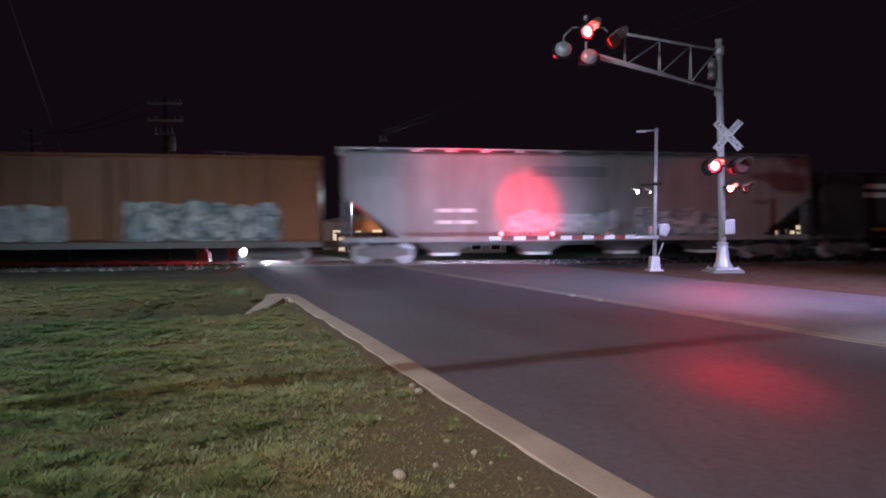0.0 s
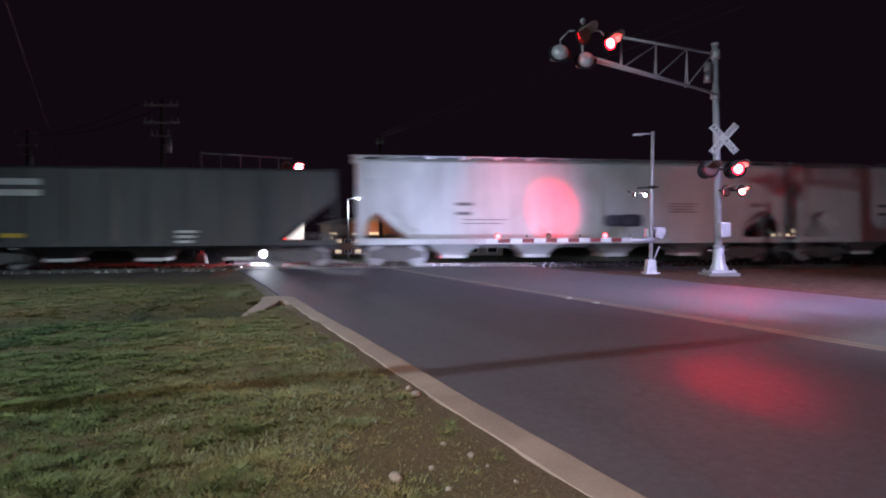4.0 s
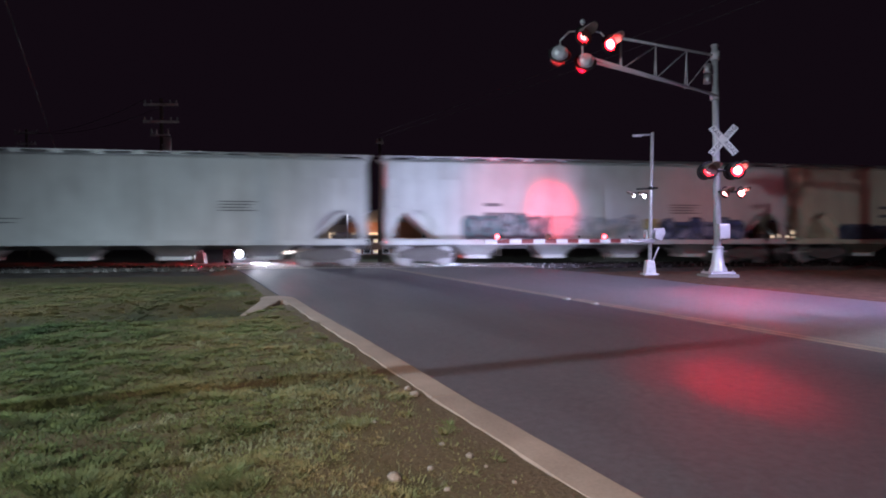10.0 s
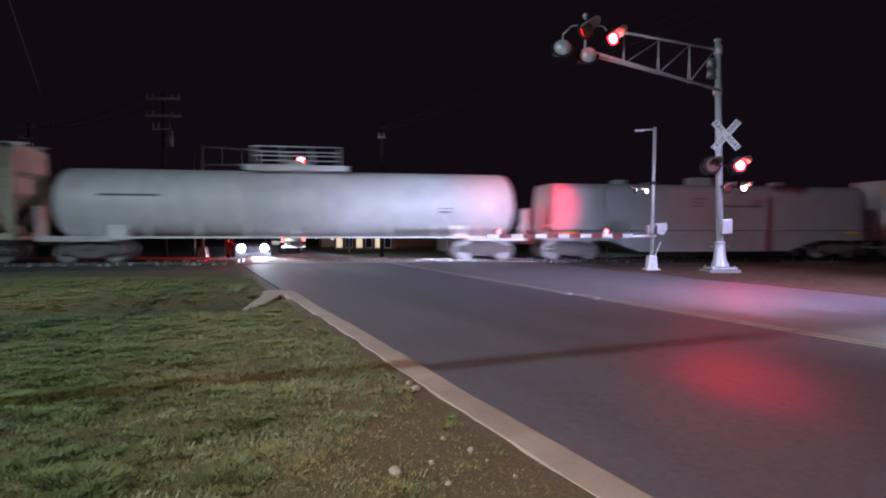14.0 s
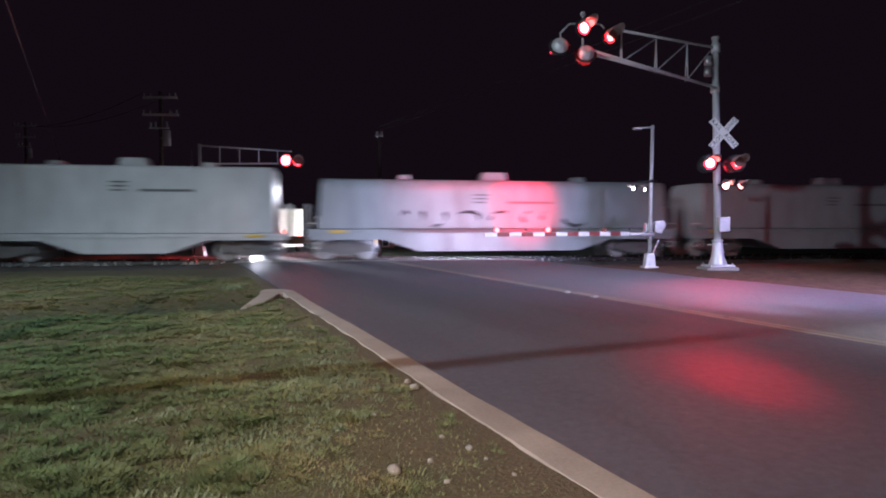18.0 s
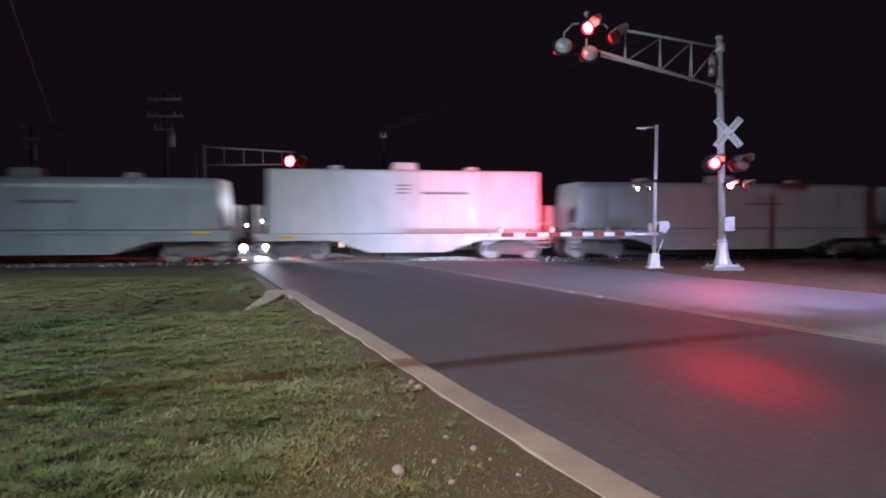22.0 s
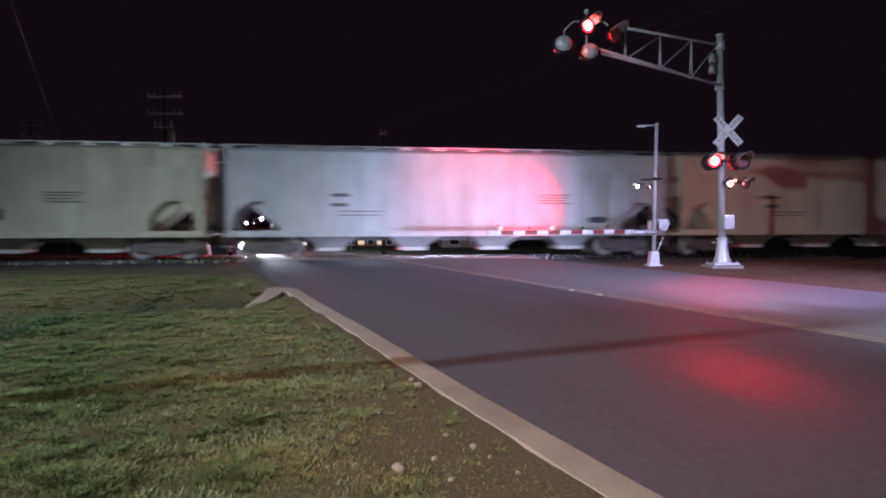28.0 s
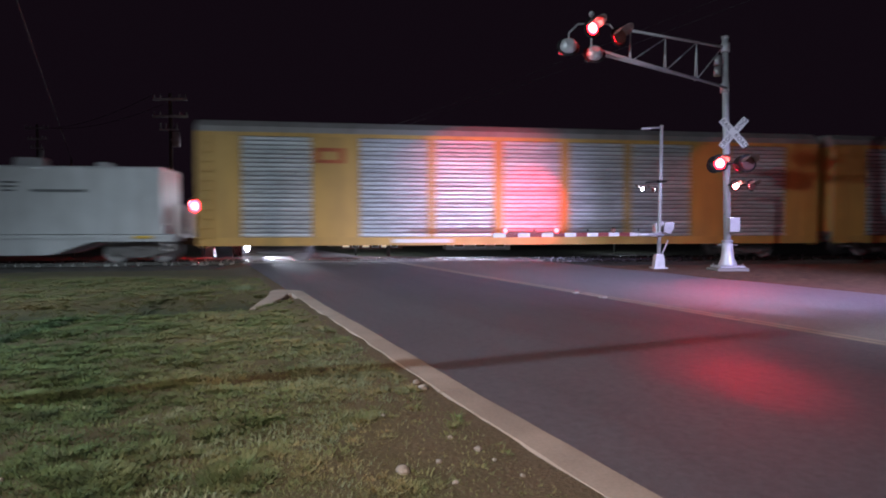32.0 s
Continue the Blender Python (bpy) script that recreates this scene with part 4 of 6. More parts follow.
# crossbuck
buck_c = MAST + Vector((0.03, -0.2, 4.64))
for ang, words in ((-50, ("RAIL", "ROAD")), (50, ("CROS", "SING"))):
    bm = B()
    bx(bm, -0.61, 0.61, -0.004, 0.004, -0.115, 0.115)
    lift = -0.012 if ang < 0 else 0.0
    blade = part("crossbuck_blade", soften(bm, 0.003, 1), M["white"], mast, "white crossbuck blade with black letters", at=mast_inv @ (pose(*(buck_c + Vector((0, lift, 0))), 0, 0, -14) @ pose(0, 0, 0, 0, -ang, 0)))
    for w, cx in zip(words, (-0.36, 0.36)):
        me = text_mesh(w, 0.19, 1.15)
        me.materials.append(M["mark"])
        share("lettering", me, blade, pose(cx, -0.006, 0, 90, 0, 0))

# gate mast
GATE = Vector((7.62, 22.8, 0.0))
gate_pose = pose(*GATE, 0, 0.6, 0)
g_inv = gate_pose.inverted()
gate = thing("crossing_gate", gate_pose, "lowered red and white crossing gate on a slim silver pole", "crossing gate")


def gon(p):
    return g_inv @ (GATE + Vector(p))


bm = B()
cyl(bm, (0, 0, 0.4), (0, 0, 5.1), 0.07, 0.06, 16)
part("pole", bm, M["alu"], gate)
bm = B()
prism(bm, [(-0.19, 0.02), (0.19, 0.02), (0.14, 0.5), (-0.14, 0.5)], -0.17, 0.17)
part("base_casting", soften(bm, 0.025), M["alu"], gate)
bm = B()
bx(bm, -0.26, 0.26, -0.26, 0.26, -0.03, 0.035)
part("base_plate", soften(bm, 0.01), M["alu"], gate)
bm = B()
cyl(bm, (0, 0, 5.02), (-0.6, -0.1, 4.98), 0.03, n=8)
bx(bm, -0.74, -0.42, -0.17, -0.03, 4.93, 4.99)
part("top_bracket", bm, M["alu"], gate, "short bracket with a flat lamp head")
bm = B()
cyl(bm, (0, 0, 3.05), (0, 0, 3.16), 0.1, n=14)
cyl(bm, (-0.55, -0.05, 3.06), (0.25, 0.05, 3.12), 0.03, n=8)
part("lamp_bracket", bm, M["black"], gate)
for p, side in (((-0.62, -0.05, 2.86), "L"), ((-0.22, -0.05, 2.84), "R")):
    flasher(gate, g_inv @ faces(GATE + Vector(p), (-1, -0.28), 0), side, lens="lens_white", size=0.5, target=False)
bm = B()
bx(bm, -0.14, 0.14, 0.05, 0.35, 1.12, 1.60)
part("gate_machine", soften(bm, 0.03), M["galv"], gate, "silver gate machine case")
for off in (-0.16, 0.16):
    bm = B()
    prism(bm, [(0.10, 1.30), (0.36, 1.22), (0.50, 1.50), (0.44, 1.68), (0.12, 1.64)], off - 0.03, off + 0.03)
    part("counterweight", soften(bm, 0.015), M["galv"], gate, "silver counterweight plate")
bm = B()
cyl(bm, (0.32, 0.0, 1.0), (0.12, 0.0, 0.5), 0.025, n=8)
part("conduit", bm, M["alu"], gate)
bm = B()
cyl(bm, gon(RN * -1.0 + Vector((0, -0.06, 1.2))), gon(Vector((0.1, -0.06, 1.2))), 0.05, 0.08, n=8)
part("arm_holder", bm, M["alu"], gate)
ARM_Z, ARM_L = 1.22, 6.72
n_bits = 13
bit = (ARM_L - 0.9) / n_bits
for i in range(n_bits):
    bm = B()
    half = 0.066
    bx(bm, -bit / 2 + 0.001, bit / 2 - 0.001, -0.02, 0.02, -half, half)
    s = 0.9 + bit * (i + 0.5)
    colour = "red" if i % 2 == 1 else "white"
    part("gate_arm", bm, M["arm_white" if colour == "white" else "red"], gate, "%s length of the gate arm" % colour, at=g_inv @ (pose(*(GATE - RN * s + Vector((0, -0.08, ARM_Z))), 0, 0, ROAD)))
for s, side in ((ARM_L - 0.45, ""), (4.35, "L"), (2.05, "R")):
    p = GATE - RN * s + Vector((0, -0.08, ARM_Z + 0.15))
    flasher(gate, g_inv @ faces(p, (-0.25, -1), 0), side, lens="lens_small", size=0.42, target=False)
for s in (5.2, 3.1, 0.95):
    bm = B()
    c = GATE - RN * s + Vector((0, -0.08, ARM_Z + 0.12))
    cyl(bm, g_inv @ c, g_inv @ (c + Vector((0.0, 0, 0.06))), 0.03, n=8)
    part("arm_clip", bm, M["black"], gate)
# beams of the lamps, held behind their vanes
RED = (1.0, 0.004, 0.030)


def beam(name, at, aim, watts, cone, blend=0.6, back=0.039, size=0.010):
    at, aim = Vector(at), Vector(aim)
    lamp(name, "SPOT", at + (aim - at).normalized() * back, watts, RED, size, aim=aim, cone=cone, blend=blend)


beam("arm_back_beam", BACK[0], WASH_AIM[0], 2900, 56, 1.0)
beam("arm_back_beam", BACK[0], BACK_AIM[0], 16500, 22, 1.0)
beam("arm_back_beam", BACK[1], WASH_AIM[1], 1600, 44, 1.0)
beam("arm_back_beam", BACK[1], BACK_AIM[1], 13000, 18, 1.0)
for p in FRONT:
    beam("arm_front_beam", p, ROAD_AIM, 3400, 12.0, 1.0)
    beam("arm_front_beam", p, ROAD_AIM + Vector((-0.08, 0.3, 0)), 13500, 6.0, 1.0)
for p in POLE_LAMPS:
    beam("pole_beam", p, (6.0, 11.0, 0.0), 1000, 64, 1.0)
# red fill on the cars from the two added lamps
for p in ADDED_LAMPS:
    beam("pole_track_beam", p, TRACK_AIM, 320, 120, 1.0)

# the same kind of signal on the other side of the track
FAR = Vector((-15.0, 40.0, far_drop(40)))
far_sig = thing("crossing_signal", pose(*FAR), "silver cantilever crossing signal beyond the track, lamps lit", "crossing signal")
bm = B()
cyl(bm, (0, 0, 0), (0, 0, 7.3), 0.13, 0.11, 16)
part("pole", bm, M["alu"], far_sig)
bm = B()
prism(bm, [(-0.36, 0.0), (0.36, 0.0), (0.2, 0.9), (-0.2, 0.9)], -0.3, 0.3)
part("base_casting", soften(bm, 0.03), M["alu"], far_sig)
top = 1.55 + 138 / 1120 * 40 - FAR.z
low = 1.55 + 106 / 1120 * 40 - FAR.z
for z0, z1, nm in ((top, top - 0.1, "upper_chord"), (low, low + 0.25, "lower_chord")):
    bm = B()
    cyl(bm, (0, 0, z0), RN * 5.7 + Vector((0, 0, z1)), 0.05, n=8)
    part(nm, bm, M["alu"], far_sig)
for s in (1.2, 2.4, 3.6, 4.8):
    bm = B()
    cyl(bm, RN * s + Vector((0, 0, low + 0.05 * s)), RN * s + Vector((0, 0, top - 0.02 * s)), 0.03, n=8)
    part("arm_post", bm, M["alu"], far_sig)
for s, side in ((5.35, "L"), (6.15, "R")):
    p = FAR + RN * s + Vector((0, -0.2, 1.55 + 111 / 1120 * 42 - FAR.z))
    flasher(far_sig, pose(*-FAR) @ faces(p, (0.32, -1), 0), side, lens="lens_far", size=1.5)
for dx, side in ((-0.9, "L"), (0.12, "R")):
    p = FAR + Vector((dx + 0.1, -0.3, 1.55 + 33 / 1120 * 40 - FAR.z))
    flasher(far_sig, pose(*-FAR) @ faces(p, (0.32, -1), 0), side, lens="lens_far", size=1.9)
bm = B()
cyl(bm, (-0.8, -0.2, 1.55 + 33 / 1120 * 40 - FAR.z), (0.3, -0.2, 1.55 + 33 / 1120 * 40 - FAR.z), 0.03, n=8)
part("lamp_bracket", bm, M["black"], far_sig)
for dx in (-0.8, 0.22):
    q = FAR + Vector((dx, -0.3, 1.55 + 33 / 1120 * 40 - FAR.z))
    lamp("far_pole_beam", "SPOT", q + Vector((0.3, -1, 0)).normalized() * 0.068, 350, RED, 0.02, aim=(-3.0, 12.0, 1.6), cone=80, blend=1.0)
far_gate = thing("gate_pole", pose(-16.1, 41.5, far_drop(41.5)), "slim silver gate pole beyond the track", "gate pole")
bm = B()
cyl(bm, (0, 0, 0), (0, 0, 7.2), 0.07, 0.06, 12)
part("pole", bm, M["alu"], far_gate)
bm = B()
bx(bm, -0.2, 0.2, -0.25, 0.1, 1.5, 2.1)
part("gate_machine", soften(bm, 0.03), M["alu"], far_gate)
for i in range(13):
    bm = B()
    bx(bm, -0.205, 0.205, -0.02, 0.02, -0.07, 0.07)
    colour = "red" if i % 2 else "white"
    part("gate_arm", bm, M[colour], far_gate, "%s length of the gate arm" % colour, at=pose(*(RN * (0.9 + 0.41 * i) + Vector((0, -0.1, 1.58))), 0, 0, ROAD))
for s, side in ((2.1, "R"), (3.5, "L"), (5.9, "")):
    flasher(far_gate, faces(RN * s + Vector((0, -0.1, 1.80)), (0.3, -1), 0), side, lens="tail", size=0.7, target=False)

# ---------------------------------------------------------------- the train
# A car's own frame: x along the track, y away from the road's near side, z up from the rail's top.
def wheelset_mesh():
    bm = B()
    for y in (-0.76, 0.70):
        lathe_at = [(0.08, y), (0.42, y), (0.46, y + 0.01), (0.457, y + 0.10), (0.435, y + 0.13), (0.40, y + 0.10), (0.30, y + 0.06), (0.12, y + 0.09)]
        lathe(bm, lathe_at, n=28)
    cyl(bm, (0, -0.95, 0), (0, 0.95, 0), 0.08, n=12)
    return mesh_of("wheelset", bm, M["wheel"])


WHEELS = wheelset_mesh()
bm = B()
for sy in (-0.08,):
    prism(bm, [(-1.18, 0.36), (-1.18, 0.62), (-0.95, 0.66), (-0.5, 0.80), (0.5, 0.80), (0.95, 0.66), (1.18, 0.62), (1.18, 0.36), (0.75, 0.34), (0.36, 0.2), (-0.36, 0.2), (-0.75, 0.34)], sy, sy + 0.16)
FRAME = mesh_of("side_frame", bm, M["under"])
bm = B()
for sx in (-0.15, -0.05, 0.06, 0.16):
    for sy in (-1.0, 0.88):
        cyl(bm, (sx, sy + 0.06, 0.27), (sx, sy + 0.06, 0.52), 0.045, n=8)
SPRING = mesh_of("spring_group", bm, M["rust"])
bm = B()
bx(bm, -0.22, 0.22, -1.1, 1.1, 0.52, 0.84)
BOLSTER = mesh_of("bogie", bm, M["under"])
bm = B()
bx(bm, -0.2, 0.36, -0.12, 0.12, 0.70, 0.98)
prism(bm, [(0.3, 0.68), (0.62, 0.66), (0.70, 0.8), (0.70, 0.98), (0.3, 1.0)], -0.16, 0.16)
COUPLER = mesh_of("coupler", bm, M["rust"])
bm = B()
cyl(bm, (0, -0.16, 0.0), (0, -0.10, 0.0), 0.11, n=12)
CAP = mesh_of("axle_cap", bm, M["under"])


def bogies(car, half):
    for sx in (-half, half):
        bg = share("bogie", BOLSTER, car, pose(sx, 0, 0))
        share("side_frame", FRAME, bg, pose(0, -0.94, 0))
        share("side_frame", FRAME, bg, pose(0, 0.94, 0))
        share("spring_group", SPRING, bg, pose(0, 0, 0))
        for wx in (-0.88, 0.88):
            share("wheelset", WHEELS, bg, pose(wx, 0, 0.46), "worn bright-rimmed wheels")
            share("axle_cap", CAP, bg, pose(wx, -0.9, 0.48))


def couplers(car, half):
    share("coupler", COUPLER, car, pose(half, 0, 0))
    share("coupler", COUPLER, car, pose(-half, 0, 0, 0, 0, 180))


def ladder(car, x, z0, z1, y=-1.56, w=0.42, mat="hop_white", rungs=0):
    bm = B()
    for sx in (-w / 2, w / 2):
        cyl(bm, (x + sx, y, z0), (x + sx, y, z1), 0.016, n=6)
    k = rungs or int((z1 - z0) / 0.38)
    for i in range(k + 1):
        z = z0 + (z1 - z0) * i / k
        cyl(bm, (x - w / 2, y, z), (x + w / 2, y, z), 0.014, n=6)
    return part("ladder", bm, M[mat], car)


def bars(car, x, z, w, rows, h=0.07, gap=0.16, mat="faded", y=-1.53, label="rows of unreadable dark lettering", ragged=True):
    bm = B()
    for i in range(rows):
        ww = w * (1 - (0.3 * ((i * 7) % 3) / 3 if ragged else 0))
        bx(bm, x, x + ww, y - 0.004, y, z - i * gap - h, z - i * gap)
    return part("lettering", bm, M[mat], car, label)


def spray(car, x0, x1, z0, z1, mat, label, seed, y=-1.53):
    """Sprayed letters nobody can read: bulging shapes side by side, thin skins of paint, dark edged, on a thinner ground."""
    r = random.Random(seed)
    tall = z1 - z0
    def blob(bm, cx, cz, w, h, depth, lean):
        k = 14
        ph = r.uniform(0, 9)
        rim = []
        for i in range(k):
            a = math.tau * i / k
            c, q = math.cos(a), math.sin(a)
            f = (abs(c) ** 4 + abs(q) ** 4) ** -0.25 * (1 + 0.22 * noise.noise(Vector((c * 1.6 + ph, q * 1.6, seed))))
            px, pz = cx + w * c * f + lean * h * q * f, min(max(cz + h * q * f, z0 - 0.02), z1)
            rim.append((px, pz))
        top = [bm.verts.new((px, y - depth, pz)) for px, pz in rim]
        low = [bm.verts.new((px, y - depth + 0.002, pz)) for px, pz in rim]
        bm.faces.new(top)
        for i in range(k):
            j = (i + 1) % k
            bm.faces.new((top[i], low[i], low[j], top[j]))

    x = x0
    while x < x1 - 0.15:
        w = min(r.uniform(0.55, 1.05) * max(0.7, tall * 0.75), x1 - x)
        h = tall * r.uniform(0.62, 1.0)
        cx, cz, lean = x + w / 2, z0 + h / 2, r.uniform(-0.15, 0.2)
        coat, edge, letter = B(), B(), B()
        blob(coat, cx, z0 + tall * 0.42, w * 0.62, tall * r.uniform(0.36, 0.5), 0.003, 0)
        blob(edge, cx, cz, w * 0.52, h * 0.50, 0.006 + 0.001 * r.random(), lean)
        blob(letter, cx - 0.02, cz + 0.02, w * 0.44, h * 0.43, 0.010 + 0.002 * r.random(), lean)
        part("graffiti_ground", coat, M[mat], car)
        part("graffiti_outline", edge, M[EDGE[mat]], car)
        part("graffiti", letter, M[mat], car, label)
        if r.random() < 0.65:
            eye = B()
            blob(eye, cx + w * r.uniform(-0.12, 0.12), cz + h * r.uniform(-0.12, 0.15), w * 0.12, h * r.uniform(0.08, 0.16), 0.0145, lean)
            part("graffiti_outline", eye, M[EDGE[mat]], car)
        x += w * r.uniform(0.86, 1.02)


EDGE = {"gr_gold": "gr_green", "gr_navy": "gr_dark", "gr_dark": "gr_navy", "gr_pale": "gr_white", "gr_teal": "gr_dark", "gr_blue": "gr_navy", "gr_white": "gr_teal", "gr_green": "gr_gold"}


def scrawl(car, x0, x1, z0, z1, mat, label, seed, y):
    """Thin sprayed strokes that read as nothing, skins of paint."""
    r = random.Random(seed)
    x = x0
    while x < x1:
        bm = B()
        w, a0 = r.uniform(0.6, 1.3), r.uniform(0, 6)
        turns = r.uniform(1.2, 3.2)
        last = None
        for i in range(13):
            a = a0 + turns * i / 12
            c = Vector((x + w * (0.5 + 0.5 * math.cos(a)) + 0.02 * i, 0, (z0 + z1) / 2 + (z1 - z0) * 0.5 * math.sin(a)))
            k = r.uniform(0.045, 0.075)
            pair = (bm.verts.new((c.x - k, y - 0.003, c.z - k)), bm.verts.new((c.x + k, y - 0.003, c.z + k)))
            if last:
                bm.faces.new((last[0], pair[0], pair[1], last[1]))
            last = pair
        x += w * r.uniform(0.75, 1.5)
        part("graffiti", bm, M[mat], car, label)


def hopper(s, length, label, mat="hop_white", height=4.69, bays=4, arch=True, posts=0, board=True, sill=1.06):
    """Covered hopper car: sloped ends behind an arched side sheet, outlets below, running board on the roof."""
    car = thing("hopper_car", pose(*track(s, 0, RAIL), 0, 0, TH), label, "hopper car", "cars of the train")
    h = length / 2 - 0.45
    eave = height - 0.30
    bm = B()
    top_in = min(3.6, eave - 0.3)
    prism(bm, [(-h, eave), (-h, top_in), (-h + 2.9, sill), (h - 2.9, sill), (h, top_in), (h, eave)], -1.5, 1.5)
    part("body", bm, M[mat], car)
    for e in (-1, 1):
        bm = B()
        prism(bm, [(e * (h - 0.25), top_in), (e * (h - 0.25), 2.75), (e * (h - 2.3), sill), (e * (h - 2.95), sill), (e * (h - 0.6), top_in)], -1.25, 1.25)
        part("slope_sheet", bm, M[mat], car)
    # roof, gently arched
    bm = B()
    prof = [(-1.5, eave)] + [(1.5 * math.sin(radians(a)), eave + 0.24 * math.cos(radians(a)) ** 0.8) for a in range(-80, 81, 16)] + [(1.5, eave)]
    prism_x(bm, prof, -h, h)
    part("roof", bm, M[mat], car)
    # side sheets over the sloped ends, with an arched opening
    for e in (-1, 1):
        for y in (-1.515, 1.495):
            bm = B()
            x_in, x_out = h - 3.0, h
            if arch:
                cxx, rx, rz = h - 1.15, 0.95, 1.22
                pts = [(cxx + rx * math.cos(radians(t)), sill + 0.12 + rz * math.sin(radians(t))) for t in range(0, 181, 15)]
                outer = []
                for px, pz in pts:
                    t = math.atan2((pz - sill - 0.12) / rz, (px - cxx) / rx)
                    ox = cxx + 3.2 * math.cos(t)
                    oz = sill + 0.12 + 3.6 * math.sin(t)
                    outer.append((min(max(ox, x_in), x_out), min(oz, top_in + 0.1)))
                for (a, b2, c, d) in zip(pts, pts[1:], outer[1:], outer):
                    vs = [bm.verts.new((e * q[0], y, q[1])) for q in (a, b2, c, d)]
                    bm.faces.new(vs)
                vs = [bm.verts.new((e * q[0], y, q[1])) for q in ((x_in, sill), (x_out, sill), (x_out, sill + 0.12), (x_in, sill + 0.12))]
                bm.faces.new(vs)
            else:
                vs = [bm.verts.new((e * q[0], y, q[1])) for q in ((x_in, sill), (x_in, top_in + 0.1), (x_out, top_in + 0.1), (x_out, top_in - 0.7), (x_in + 0.55, sill))]
                bm.faces.new(vs)
            bmesh.ops.remove_doubles(bm, verts=bm.verts[:], dist=0.001)
            ext = bmesh.ops.extrude_face_region(bm, geom=bm.faces[:])
            for v in ext["geom"]:
                if isinstance(v, bmesh.types.BMVert):
                    v.co.y += 0.018
            part("end_sheet", bm, M[mat], car)
        bm = B()
        bx(bm, e * (h - 2.2), e * (h + 0.12), -1.5, 1.5, 0.92, 1.05)
        part("end_platform", bm, M[mat], car)
        ladder(car, e * (h - 0.15), 0.55, height - 0.15, mat=mat)
        bm = B()
        for y in (-1.3, 1.3):
            cyl(bm, (e * (h - 0.06), y, 1.0), (e * (h - 0.06), y, eave), 0.05, n=8)
        cyl(bm, (e * (h - 0.06), -1.3, 1.05), (e * (h - 0.06), 1.3, 2.6), 0.03, n=6)
        part("end_post", bm, M[mat], car)
    bm = B()
    for y in (-1.54, 1.44):
        bx(bm, -h, h, y, y + 0.1, 0.93, 1.13)
    part("side_sill", bm, M[mat], car)
    step = (2 * h - 4.6) / bays
    for i in range(bays):
        x = -h + 2.3 + step * (i + 0.5)
        bm = B()
        w0, w1 = step * 0.36, 0.5
        v = [bm.verts.new(p) for p in ((x - w0, -1.0, 1.06), (x + w0, -1.0, 1.06), (x + w0, 1.0, 1.06), (x - w0, 1.0, 1.06),
                                       (x - w1, -0.55, 0.42), (x + w1, -0.55, 0.42), (x + w1, 0.55, 0.42), (x - w1, 0.55, 0.42))]
        for f in ((0, 1, 5, 4), (1, 2, 6, 5), (2, 3, 7, 6), (3, 0, 4, 7), (4, 5, 6, 7), (3, 2, 1, 0)):
            bm.faces.new([v[q] for q in f])
        out = part("outlet", bm, M[mat], car)
        bm = B()
        bx(bm, x - w1 - 0.05, x + w1 + 0.05, -0.62, 0.62, 0.30, 0.43)
        part("outlet_gate", bm, M["panel"], out)
    if posts:
        for i in range(posts):
            x = -h + 0.1 + (2 * h - 0.2) * i / (posts - 1)
            if abs(x) > h - 2.5:
                z0 = top_in + 0.05
            else:
                z0 = sill
            for y in (-1.56, 1.5):
                bm = B()
                bx(bm, x - 0.05, x + 0.05, y, y + 0.06, z0, eave)
                part("side_post", bm, M[mat], car)
    if board:
        k = int(2 * h / 1.45)
        for y in (-1.12, 0.55):
            bm = B()
            bx(bm, -h - 0.25, h + 0.25, y, y + 0.57, height + 0.0, height + 0.035)
            for i in range(k + 1):
                x = -h + 2 * h * i / k
                bx(bm, x - 0.2, x + 0.2, y + 0.02, y + 0.1, height - 0.16, height)
            part("running_board", bm, M["galv"], car, "galvanised roof running board")
        bm = B()
        bx(bm, -h + 1, h - 1, -0.35, 0.35, height - 0.08, height + 0.02)
        part("roof_hatch", bm, M[mat], car)
    bogies(car, h - 1.65)
    couplers(car, h)
    bm = B()
    bx(bm, -h - 0.05, h + 0.05, -0.18, 0.18, 0.72, 0.98)
    part("centre_sill", bm, M["under"], car)
    bm = B()
    cyl(bm, (h - 1.4, 0.4, 1.3), (h - 0.7, 0.4, 1.3), 0.18, n=12)
    bx(bm, h - 0.6, h - 0.2, -0.5, -0.1, 1.05, 1.4)
    part("brake_gear", bm, M["under"], car)
    return car


